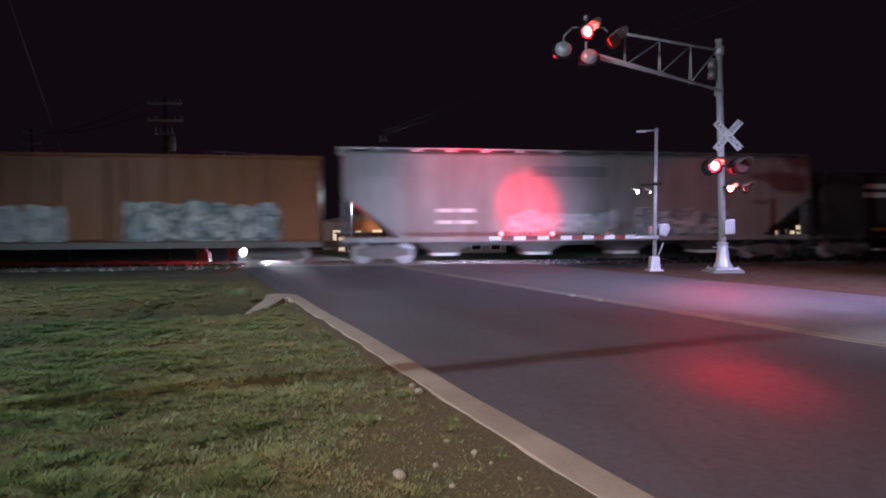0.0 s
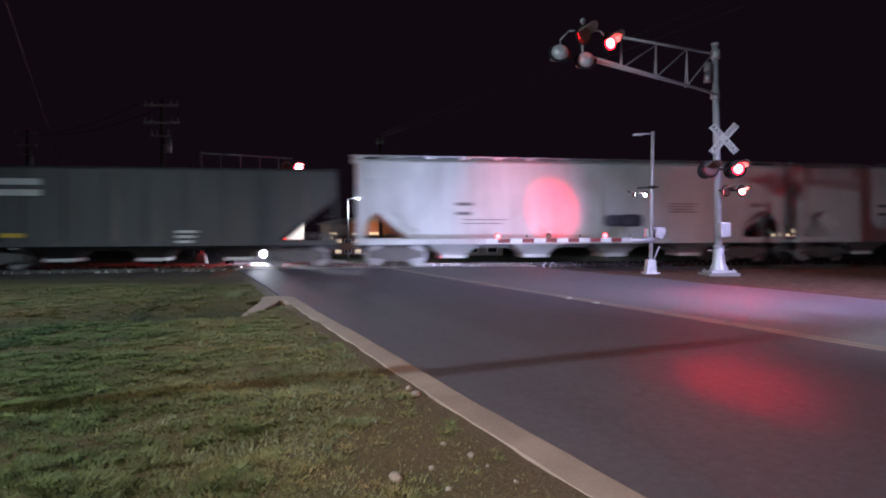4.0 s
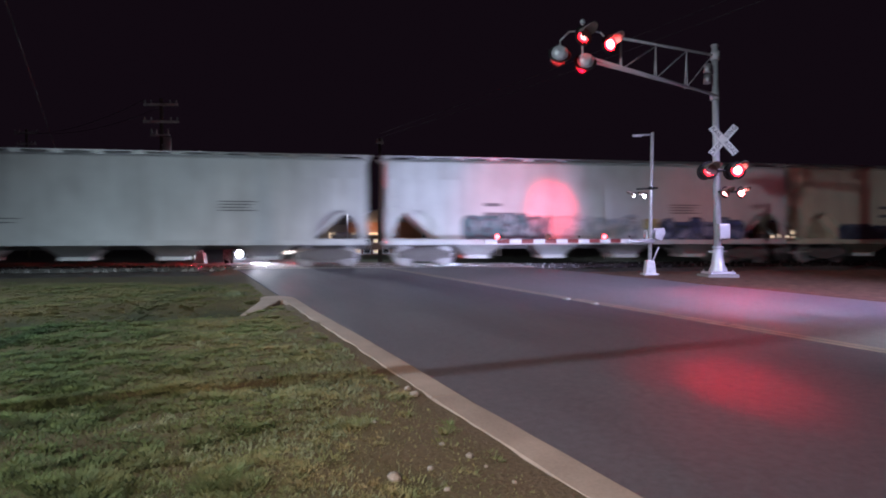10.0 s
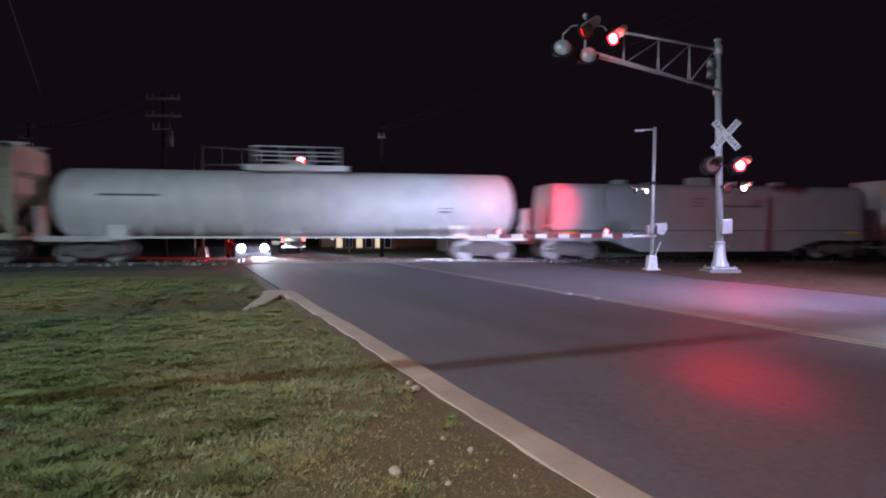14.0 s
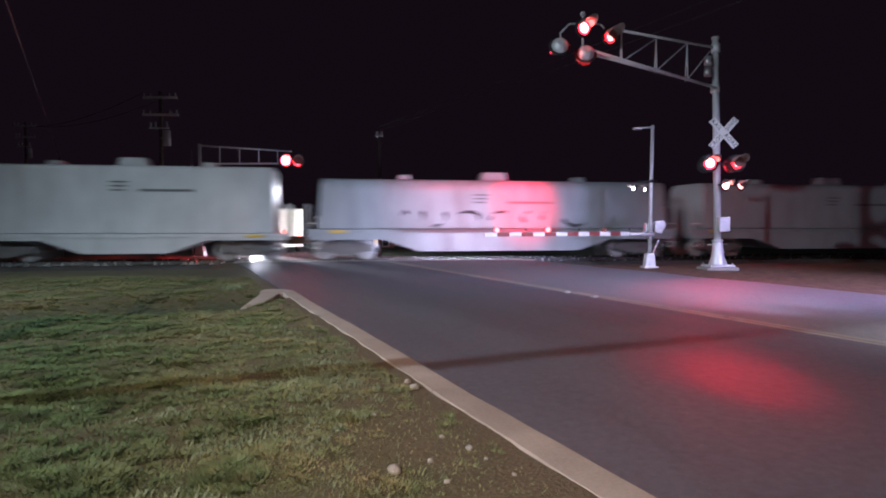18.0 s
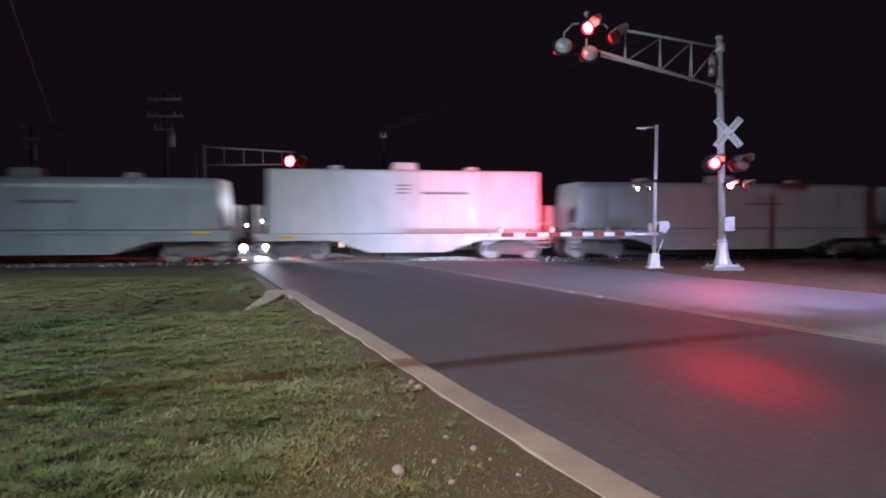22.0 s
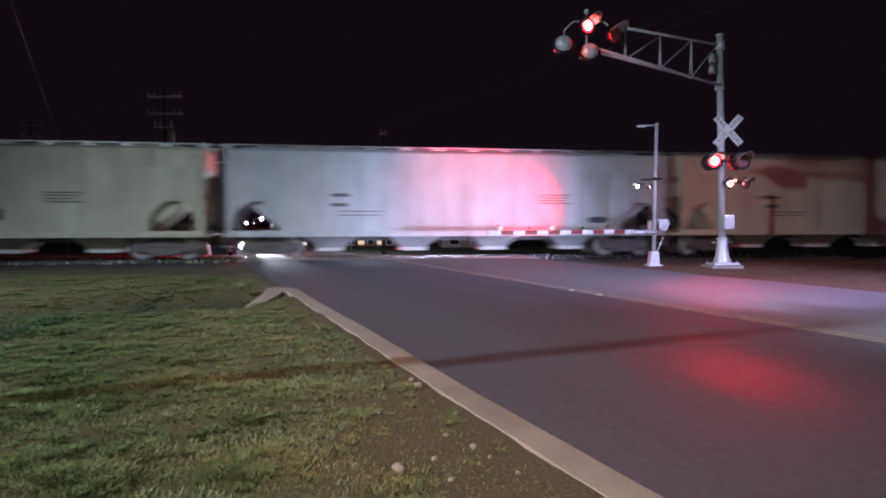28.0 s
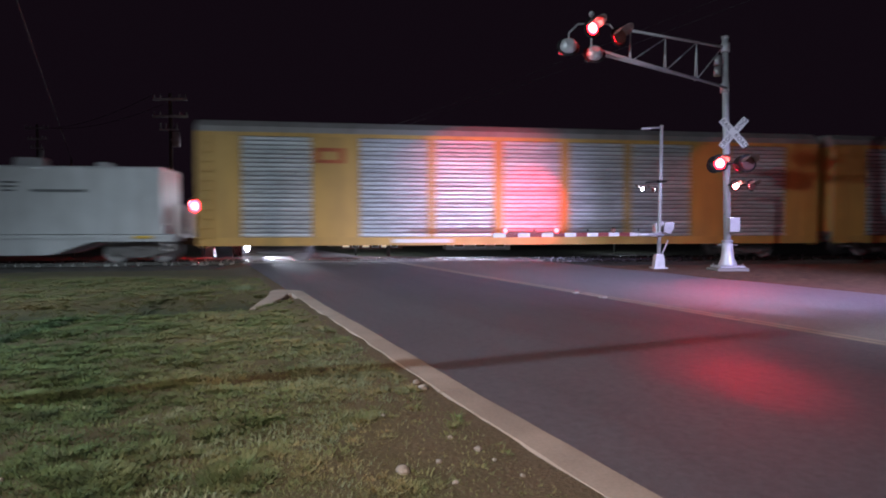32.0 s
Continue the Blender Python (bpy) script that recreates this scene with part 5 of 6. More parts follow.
def box_car(s, length, label, mat, height=4.6):
    car = thing("box_car", pose(*track(s, 0, RAIL), 0, 0, TH), label, "box car", "cars of the train")
    h = length / 2 - 0.5
    bm = B()
    bx(bm, -h, h, -1.5, 1.5, 1.0, height - 0.2)
    part("body", soften(bm, 0.06), M[mat], car)
    bm = B()
    prism_x(bm, [(-1.55, height - 0.22), (-1.5, height - 0.1), (0, height), (1.5, height - 0.1), (1.55, height - 0.22)], -h - 0.04, h + 0.04)
    part("roof", bm, M[mat], car)
    for i in range(19):
        x = -h + 0.1 + (2 * h - 0.2) * i / 18
        if abs(x) > 1.8:
            bm = B()
            bx(bm, x - 0.04, x + 0.04, -1.54, -1.49, 1.05, height - 0.25)
            part("side_post", bm, M[mat], car)
    bm = B()
    bx(bm, -1.5, 1.5, -1.58, -1.5, 1.1, height - 0.3)
    door = part("door", soften(bm, 0.015), M[mat], car, "plug door")
    bm = B()
    for x in (-0.9, 0.9):
        cyl(bm, (x, -1.63, 1.1), (x, -1.63, height - 0.4), 0.03, n=8)
    part("lock_bar", bm, M["under"], door)
    bm = B()
    bx(bm, -h, h, -1.5, 1.5, 0.75, 1.0)
    part("underframe", bm, M["under"], car)
    for e in (-1, 1):
        ladder(car, e * (h - 0.35), 0.6, height - 0.2, mat=mat)
    bogies(car, h - 1.9)
    couplers(car, h)
    return car


def tank_car(s, length, label):
    car = thing("tank_car", pose(*track(s, 0, RAIL), 0, 0, TH), label, "tank car", "cars of the train")
    h = length / 2 - 0.55
    bm = B()
    r, zc = 1.42, 2.41
    prof = [(0.05, -h)] + [(r * math.sin(radians(a)), -h + 0.62 * (1 - math.cos(radians(a)))) for a in (15, 30, 45, 60, 75, 90)]
    prof += [(r, x) for x in (-h * 0.5, 0, h * 0.5)]
    prof += [(r * math.sin(radians(a)), h - 0.62 * (1 - math.cos(radians(a)))) for a in (90, 75, 60, 45, 30, 15)] + [(0.05, h)]
    lathe(bm, prof, "x", 40)
    for v in bm.verts:
        v.co.z += zc
    part("tank", bm, M["tank"], car, "white cylindrical tank")
    for x in (-6.2, -3.1, 3.1, 6.2):
        bm = B()
        lathe(bm, [(r + 0.012, x - 0.04), (r + 0.012, x + 0.04)], "x", 40)
        for v in bm.verts:
            v.co.z += zc
        part("weld_band", bm, M["tank"], car)
    bm = B()
    cyl(bm, (0, 0, 3.7), (0, 0, 4.15), 0.55, n=20)
    cyl(bm, (0, 0, 4.15), (0, 0, 4.3), 0.45, 0.3, n=20)
    part("dome", bm, M["tank"], car)
    bm = B()
    bx(bm, -2.1, 2.1, -1.0, -0.55, 3.92, 3.97)
    bx(bm, -2.1, 2.1, 0.55, 1.0, 3.92, 3.97)
    bx(bm, -2.1, -1.6, -1.0, 1.0, 3.92, 3.97)
    bx(bm, 1.6, 2.1, -1.0, 1.0, 3.92, 3.97)
    bx(bm, -2.15, 2.15, -1.02, -0.99, 3.80, 4.02)
    part("platform", bm, M["tank"], car)
    bm = B()
    for y in (-1.0, 1.0):
        for z in (4.4, 4.78):
            cyl(bm, (-1.75, y, z), (1.75, y, z), 0.025, n=8)
        for x in (-1.75, -0.6, 0.6, 1.75):
            cyl(bm, (x, y, 3.95), (x, y, 4.78), 0.025, n=8)
    for x in (-1.75, 1.75):
        cyl(bm, (x, -1.0, 4.78), (x, 1.0, 4.78), 0.025, n=8)
    part("railing", bm, M["tank"], car)
    ladder(car, 0.0, 1.2, 3.95, -1.42, mat="tank")
    for y in (-1.42, 1.30):
        bm = B()
        bx(bm, -h - 0.1, h + 0.1, y, y + 0.12, 0.98, 1.06)
        for x in [-h + 2 * h * i / 10 for i in range(11)]:
            bx(bm, x - 0.04, x + 0.04, y, y + 0.1, 1.06, 1.6)
        part("side_walk", bm, M["tank"], car)
    for e in (-1, 1):
        bm = B()
        bx(bm, e * (h - 2.4), e * (h + 0.3), -1.35, 1.35, 0.86, 1.02)
        part("end_platform", bm, M["tank"], car)
        bm = B()
        bx(bm, e * (h - 2.6) - 0.4, e * (h - 2.6) + 0.4, -1.1, 1.1, 1.0, 1.6)
        part("saddle", bm, M["tank"], car)
        bm = B()
        bx(bm, e * (h + 0.28) - 0.03, e * (h + 0.28) + 0.03, -1.3, -0.5, 1.02, 2.25)
        part("end_plate", bm, M["tank"], car)
    bogies(car, h - 1.5)
    couplers(car, h)
    bm = B()
    cyl(bm, (0, 0, 0.55), (0, 0, 1.2), 0.2, n=12)
    part("bottom_valve", bm, M["under"], car)
    return car


def coil_car(s, length, label, mat="coil", top=3.42, tall=False):
    """Coil car: a deep trough between the bogies, under one long steel hood."""
    car = thing("coil_car", pose(*track(s, 0, RAIL), 0, 0, TH), label, "coil car", "cars of the train")
    h = length / 2 - 0.45
    hh = h - (0.45 if tall else 0.38)
    z0 = 1.32 if not tall else 1.15
    # hood
    bm = B()
    rad = 0.12 if tall else 0.42
    prof = [(-1.5, z0), (-1.5, top - rad)] + [(-1.5 + rad - rad * math.cos(radians(a)), top - rad + rad * math.sin(radians(a))) for a in (20, 45, 70, 90)]
    prof += [(-y, z) for y, z in prof[::-1]]
    prism_x(bm, prof, -hh, hh)
    for v in bm.verts:                       # ends lean in
        if abs(v.co.x) > hh - 0.01 and v.co.z > top - rad * 1.2:
            v.co.x -= math.copysign(0.05 if tall else 0.16, v.co.x)
    hood = part("hood", soften(bm, 0.05, 2), M[mat], car)
    if not tall:
        for i in range(1, 12):
            bm = B()
            x = -hh + 2 * hh * i / 12
            bx(bm, x - 0.03, x + 0.03, -1.518, -1.49, z0 + 0.05, top - rad)
            part("hood_rib", bm, M[mat], hood)
    for x, w, hgt in ((0, 0.62, 0.42), (-hh * 0.52, 0.28, 0.26), (hh * 0.52, 0.28, 0.26)):
        bm = B()
        prism(bm, [(x - w, top - 0.02), (x + w, top - 0.02), (x + w * 0.78, top + hgt), (x - w * 0.78, top + hgt)], -0.35, 0.35)
        part("lifting_bracket", soften(bm, 0.03, 1), M[mat], hood)
    # frame with its deep middle
    bm = B()
    d = 0.34 if tall else 0.36
    k0, k1 = h - 3.1, h - 4.6
    lip = 0.86
    pts = [(-h, lip), (-k0, lip), (-k1, d), (k1, d), (k0, lip), (h, lip), (h, z0 - 0.02), (-h, z0 - 0.02)]
    prism(bm, pts, -1.5, 1.5)
    part("trough", bm, M[mat], car)
    bm = B()
    bx(bm, -h, h, -1.545, -1.50, z0 - 0.17, z0 - 0.06)
    part("side_rail", bm, M[mat], car)
    for e in (-1, 1):
        bm = B()
        bx(bm, e * (h + 0.06) - 0.04, e * (h + 0.06) + 0.04, -1.35, -0.55, 1.0, 2.35)
        part("end_plate", bm, M[mat], car)
        bm = B()
        bx(bm, e * (h + 0.06) - 0.04, e * (h + 0.06) + 0.04, 0.55, 1.35, 1.0, 2.35)
        part("end_plate", bm, M[mat], car)
        bm = B()
        cyl(bm, (e * h, -1.45, 1.55), (e * (h - 0.7), -1.45, 1.55), 0.02, n=6)
        cyl(bm, (e * h, -1.45, 1.15), (e * h, -1.45, 1.55), 0.02, n=6)
        part("handrail", bm, M["panel"], car)
        bm = B()
        bx(bm, e * (h - 1.2) - 0.35, e * (h - 1.2) + 0.35, -1.552, -1.546, z0 - 0.17, z0 - 0.06)
        part("reflector", bm, M["stripe"], car, "yellow reflective strip")
        bm = B()
        for z in (0.5, 0.72):
            bx(bm, e * (h - 0.25) - 0.2, e * (h - 0.25) + 0.2, -1.5, -1.45, z, z + 0.03)
        for q in (-0.2, 0.17):
            bx(bm, e * (h - 0.25) + q, e * (h - 0.25) + q + 0.03, -1.5, -1.45, 0.5, 1.0)
        part("step", bm, M["panel"], car)
    bars(car, -0.5 if tall else -1.2, top - 0.62, 0.65, 3, 0.06, 0.16)
    bars(car, 0.6 if tall else 0.3, top - 0.92, 2.0, 1, 0.10, 0.2)
    bogies(car, h - 1.55)
    couplers(car, h)
    return car


def auto_rack(s, length, label, mat="rack"):
    """Enclosed car carrier: yellow posts and ends, bays of pierced corrugated sheet, grey roof."""
    car = thing("auto_rack_car", pose(*track(s, 0, RAIL), 0, 0, TH), label, "auto rack", "cars of the train")
    h = length / 2 - 0.4
    bm = B()
    bx(bm, -h, h, -1.46, 1.46, 0.98, 5.25)
    part("body", bm, M["rack_roof"], car)
    bm = B()
    prism_x(bm, [(-1.55, 5.25), (-1.5, 5.5), (-1.1, 5.78), (1.1, 5.78), (1.5, 5.5), (1.55, 5.25)], -h, h)
    part("roof", bm, M["rack_roof"], car)
    for y0, z0, z1, nm in ((-1.56, 0.66, 1.0, "side_sill"), (1.46, 0.66, 1.0, "side_sill"), (-1.56, 5.12, 5.27, "top_rail")):
        bm = B()
        bx(bm, -h, h, y0, y0 + 0.1, z0, z1)
        part(nm, bm, M[mat], car)
    # solid columns and pierced bays, symmetrical about the middle
    cuts = [(-h, -h + 1.73), (-h + 4.53, -h + 6.48), (-h + 9.35, -h + 9.64), (-h + 12.2, -h + 12.62)]
    cuts += [(-b2, -a) for a, b2 in cuts[::-1]]
    for a, b2 in cuts:
        bm = B()
        bx(bm, a, b2, -1.555, -1.46, 1.0, 5.12)
        part("column", bm, M[mat], car)
    bm = B()
    prism_x(bm, [(-1.475, -0.07), (-1.505, -0.062), (-1.53, -0.03), (-1.532, 0.03), (-1.505, 0.064), (-1.475, 0.07)], -1, 1)
    slat = mesh_of("slat", bm, M["slat"])
    for (a0, a), (b2, b3) in zip(cuts, cuts[1:]):
        bays = part("bay_backing", (lambda q: (bx(q, a, b2, -1.47, -1.462, 1.0, 5.12), q)[1])(B()), M["backing"], car)
        k = 23
        for i in range(k):
            z = 1.09 + 3.94 * i / (k - 1)
            m = Matrix.LocRotScale(((a + b2) / 2, 0, z), None, ((b2 - a) / 2 - 0.02, 1, 1))
            share("slat", slat, bays, m)
    for e in (-1, 1):
        for i in range(7):
            y = -1.4 + 0.4 * i
            bm = B()
            bx(bm, e * h - 0.05, e * h + 0.05, y, y + 0.37, 1.2, 5.2)
            part("end_panel", bm, M[mat], car)
        ladder(car, e * (h - 0.35), 0.6, 5.2, -1.6, mat=mat)
    bm = B()
    bx(bm, -h, h, -1.3, 1.3, 0.72, 1.15)
    part("underframe", bm, M["under"], car)
    bm = B()
    for a, b2 in ((-h + 4.65, -h + 6.4),):
        bx(bm, a, a + 0.25, -1.562, -1.555, 4.05, 4.68)
        bx(bm, a, b2 - 0.8, -1.562, -1.555, 4.53, 4.68)
        bx(bm, a, b2 - 0.8, -1.562, -1.555, 4.05, 4.19)
        bx(bm, b2 - 0.75, b2 - 0.5, -1.562, -1.555, 4.05, 4.68)
    part("emblem", bm, M["emblem"], car, "faded orange angular emblem")
    bars(car, -h + 7.85, 0.92, 2.5, 1, 0.16, 0.2, mat="panel", y=-1.562, label="pale lettering panel")
    bogies(car, h - 3.1)
    couplers(car, h)
    return car


# ends of the cars along the train, at the clip's start
ENDS = [-4.6, 17.9, 34.19, 50.05, 70.78, 91.36, 111.78, 132.21, 151.8, 172.64, 192.87, 210.38, 223.58, 236.8, 254.06, 271.22, 288.47, 301.83, 319.03, 335.94, 348.49, 368.26, 388.14, 408.32, 420.9, 449.5, 478.1]
TRAIN = []


def between(i):
    """Middle and length of the car between two ends."""
    return (ENDS[i] + ENDS[i + 1]) / 2, ENDS[i + 1] - ENDS[i]


c = box_car(-4.6 - 9.6, 19.2, "rust-brown box car with white graffiti along its side", "box_brown")
spray(c, 1.0, 7.4, 1.05, 2.75, "gr_white", "white and dark blue graffiti", 1, -1.545)
spray(c, -3.2, -0.6, 1.05, 2.5, "gr_pale", "pale grey graffiti", 2, -1.585)
spray(c, -8.8, -4.0, 1.05, 2.6, "gr_white", "white graffiti", 3, -1.545)
TRAIN.append(c)
s, l = between(0)
c = hopper(s, l, "weathered grey covered hopper car with pale graffiti", "old_grey", 4.92, 4, arch=False)
spray(c, -3.8, 1.2, 1.12, 2.35, "gr_pale", "pale lilac graffiti", 4)
spray(c, 2.2, 6.6, 1.12, 2.5, "gr_white", "white outlined graffiti", 5)
bars(c, -2.6, 4.2, 3.4, 1, 0.45, 0.5, label="dark painted-out lettering")
bars(c, -6.9, 2.35, 0.75, 2, 0.16, 0.5, "panel", label="pale reporting panel", ragged=False)
bars(c, -6.0, 2.35, 0.75, 2, 0.16, 0.5, "panel", label="pale reporting panel", ragged=False)
TRAIN.append(c)
for i in (1, 2):
    s, l = between(i)
    c = hopper(s, l, "dark grey ribbed covered hopper car, older and lower", "darker_grey" if i == 1 else "dark_grey", 4.22, 3, arch=False, posts=11, board=False)
    bars(c, -l / 2 + 2.5, 3.55, 1.75, 2, 0.24, 0.42, "panel", y=-1.57, label="two white painted-over panels", ragged=False)
    bars(c, 1.2, 1.55, 0.8, 3, 0.10, 0.2, "panel", y=-1.57, label="small white lettering")
    bars(c, -5.2, 1.45, 0.9, 1, 0.16, 0.2, "stripe", y=-1.57, label="yellow strip")
    TRAIN.append(c)
WHITE = "off-white four-bay covered hopper car"
SPECS = [
    (3, "hop_white", "off-white covered hopper car, plain and dusty"),
    (4, "hop_white", "off-white covered hopper car with yellow graffiti"),
    (5, "hop_white", "off-white covered hopper car with dark graffiti blocks"),
    (6, "hop_white", "off-white covered hopper car with clean sides"),
    (7, "hop_white", "off-white covered hopper car with blue and black graffiti"),
    (8, "hop_cream", "cream covered hopper car with faint blue graffiti"),
    (20, "hop_cream", "cream covered hopper car streaked with dirt"),
    (21, "hop_grey", "pale grey covered hopper car with dark lettering"),
    (22, "hop_cream", "cream covered hopper car with faded lettering"),
]
cars = {}
for i, mat, label in SPECS:
    s, l = between(i)
    c = hopper(s, l, label, mat)
    bars(c, -l / 2 + 4.6, 2.72, 0.75, 2, 0.14, 0.40)
    bars(c, -l / 2 + 4.9, 2.0, 1.9, 2, 0.035, 0.16)
    bars(c, l / 2 - 6.3, 2.72, 1.4, 4, 0.04, 0.12)
    cars[i] = c
    TRAIN.append(c)
spray(cars[3], 1.0, 2.8, 1.7, 2.3, "gr_dark", "small dark graffiti", 11)
spray(cars[4], -3.6, 4.6, 1.12, 2.35, "gr_gold", "yellow and orange graffiti", 12)
spray(cars[4], 5.4, 7.6, 1.25, 2.2, "gr_dark", "small black graffiti", 13)
spray(cars[5], -4.6, 1.2, 1.12, 2.45, "gr_navy", "dark navy graffiti block", 14)
spray(cars[5], 5.4, 6.0, 1.4, 2.35, "gr_dark", "small black stencil", 15)
spray(cars[7], -6.1, -2.2, 1.15, 2.4, "gr_teal", "black and teal graffiti", 16)
spray(cars[7], -2.1, 2.0, 1.12, 2.35, "gr_pale", "pale grey graffiti", 27)
spray(cars[7], 2.2, 2.9, 1.6, 2.2, "gr_gold", "small orange graffiti", 28)
spray(cars[7], 3.0, 7.2, 1.12, 2.2, "gr_blue", "blue graffiti", 17)
spray(cars[8], -8.0, -4.4, 1.12, 2.0, "gr_navy", "faded blue graffiti", 18)
spray(cars[20], 1.2, 2.1, 1.6, 2.2, "gr_dark", "small dark patch", 19)
spray(cars[21], 6.0, 6.8, 1.5, 1.8, "gr_dark", "small dark patch", 20)
s, l = between(9)
c = tank_car(s, l, "white tank car with a railed platform on top")
bars(c, -7.6, 2.75, 2.3, 2, 0.09, 0.2, y=-1.405)
bars(c, 6.0, 2.3, 0.5, 2, 0.08, 0.16, y=-1.405)
TRAIN.append(c)
LONG = "long grey coil car with a ribbed steel hood"
for i, mat, label in ((10, "coil", LONG + ", dull"), (13, "coil", LONG + " and black graffiti"), (14, "coil", LONG), (15, "coil", LONG + ", dark lettering"), (17, "coil", LONG), (18, "coil", LONG + ", stained")):
    s, l = between(i)
    c = coil_car(s, l, label, mat)
    if i == 13:
        scrawl(c, -4.6, 3.4, 1.45, 2.05, "mark", "thin black sprayed scrawl", 31, -1.52)
    TRAIN.append(c)
for i in (11, 12, 16, 19, 23):
    s, l = between(i)
    TRAIN.append(coil_car(s, l, "short tall white coil car with a square hood", "coil_white", 3.82, True))
for i in (24, 25):
    s, l = between(i)
    TRAIN.append(auto_rack(s, l, "yellow auto rack car with corrugated side bays" + (", dirtier" if i == 25 else "")))

# ---------------------------------------------------------------- beyond the track


def utility_pole(x, y, h, arms, label, drum=True, lean=0, thick=0.15):
    z = ground_z(x, y)
    ob = thing("utility_pole", pose(x, y, z - 0.3, 0, lean, 0), label, "utility pole")
    bm = B()
    cyl(bm, (0, 0, 0), (0, 0, h), thick * 1.1, thick * 0.75, 12)
    part("pole", bm, M["wood"], ob)
    for az, w in arms:
        bm = B()
        bx(bm, -w, w, -0.14, -0.02, az - 0.08, az + 0.08)
        arm = part("crossarm", soften(bm, 0.01, 1), M["crossarm"], ob)
        for q in (-w + 0.1, -w * 0.55, w * 0.55, w - 0.1):
            bm = B()
            lathe(bm, [(0.03, 0), (0.07, 0.06), (0.04, 0.1), (0.07, 0.16), (0.03, 0.24)], "z", 10)
            part("insulator", bm, M["porcelain"], arm, at=(q, -0.08, az + 0.08))
    if drum:
        bm = B()
        cyl(bm, (0.42, -0.1, h - 3.6), (0.42, -0.1, h - 2.6), 0.26, n=16)
        bx(bm, 0.05, 0.3, -0.14, -0.06, h - 3.2, h - 3.05)
        part("transformer", bm, M["porcelain"], ob, "grey transformer drum")
        bm = B()
        bx(bm, -0.75, 0.6, -0.13, -0.05, h - 2.5, h - 2.4)
        part("crossarm", bm, M["crossarm"], ob)
        for q in (-0.65, -0.3, 0.45):
            bm = B()
            lathe(bm, [(0.03, 0), (0.08, 0.08), (0.05, 0.14), (0.08, 0.22), (0.03, 0.42)], "z", 10)
            part("insulator", bm, M["porcelain"], ob, at=(q, -0.08, h - 2.42))
    return ob


utility_pole(-18.7, 43.0, 11.68, ((11.28, 1.15), (10.13, 1.2)), "grey utility pole with two crossarms and a transformer")
utility_pole(-42.0, 65.0, 13.33, ((12.93, 1.2), (11.83, 1.0)), "distant timber utility pole with crossarms")
utility_pole(-4.65, 50.0, 10.2, ((9.9, 0.3),), "dark timber utility pole by the building", drum=False)


def cable(points, r=0.012, sag=0.6):
    """One hanging tube from the first place to the second."""
    bm = B()
    a, b2 = Vector(points[0]), Vector(points[1])
    side = (b2 - a).cross(Vector((0, 0, 1))).normalized()
    up = side.cross((b2 - a).normalized())
    rings = []
    for i in range(21):
        t = i / 20
        p = a.lerp(b2, t) - Vector((0, 0, 4 * sag * t * (1 - t)))
        rings.append([bm.verts.new(p + (side * math.cos(q) + up * math.sin(q)) * r) for q in (0, 1.257, 2.513, 3.77, 5.027)])
    for k in range(20):
        for i in range(5):
            bm.faces.new((rings[k][i], rings[k][(i + 1) % 5], rings[k + 1][(i + 1) % 5], rings[k + 1][i])).smooth = True
    return tagged(part("cable", bm, M["wire"]), "thin dark overhead cable", "cable", "overhead cables")


cable([(-5.5, 4.47, 11.0), (-25.5, 43.0, 6.0)], 0.022, 0.1)
cable([(-4.65, 50, 9.2), (22.5, 17.8, 14.0)], 0.01, 0.3)
cable([(-4.65, 50, 8.9), (22.5, 17.8, 13.2)], 0.01, 0.3)
cable([(-19.8, 43, 10.4), (-43.0, 65, 11.5)], 0.02, 0.8)
cable([(-17.6, 43, 10.4), (-41.0, 65, 11.5)], 0.02, 0.8)


def street_lamp(at, base_z, label, arm=(1.2, 0, 0), lens="lens_white", head=0.3):
    """A steel pole with an arm and a flat lamp head; at is the lamp's place."""
    at = Vector(at)
    arm = Vector(arm)
    foot = Vector((at.x, at.y, base_z)) - arm
    ob = thing("street_lamp", pose(*foot), label, "street lamp")
    bm = B()
    h = at.z - base_z
    cyl(bm, (0, 0, -0.2), (0, 0, h - 0.1), 0.09, 0.06, 12)
    part("pole", bm, M["galv"], ob)
    bm = B()
    cyl(bm, (0, 0, h - 0.15), arm + Vector((0, 0, h + 0.06)), 0.035, n=8)
    part("arm", bm, M["galv"], ob)
    bm = B()
    bx(bm, arm.x - head, arm.x + head, arm.y - head * 0.6, arm.y + head * 0.6, h + 0.02, h + 0.14)
    part("lamp_head", soften(bm, 0.02, 1), M["galv"], ob)
    bm = B()
    lathe(bm, [(head * 0.6, 0.0), (head * 0.58, -0.1), (head * 0.45, -0.2), (head * 0.2, -0.27)], "z", 16)
    part("lens", bm, M[lens], ob, at=arm + Vector((0, 0, h + 0.02)))
    return ob


street_lamp(LAMP_A, 0, "steel street lamp with a cool lit head", (-1.4, -0.5, 0))
street_lamp(LAMP_B, 0, "steel street lamp with a warm lit head", (1.4, -0.3, 0), "window_lit")
street_lamp((-7.0, 56.0, 1.55 + 58 / 1120 * 56), -1.1, "distant street lamp with a bright white head", (1.0, 0.6, 0), "headlight", 0.28)
street_lamp((17.0, 62.0, 1.55 + 10 / 1120 * 62), -1.13, "low white yard lamp on a short pole", (0.8, 0.6, 0), "headlight", 0.26)
street_lamp((-23.2, 75.0, 1.6), -1.2, "low distant lamp on a short pole", (0.8, 0.6, 0), "headlight", 0.2)
street_lamp((-21.4, 75.0, 2.1), -1.2, "low distant lamp on a short pole", (0.8, 0.6, 0), "headlight", 0.2)
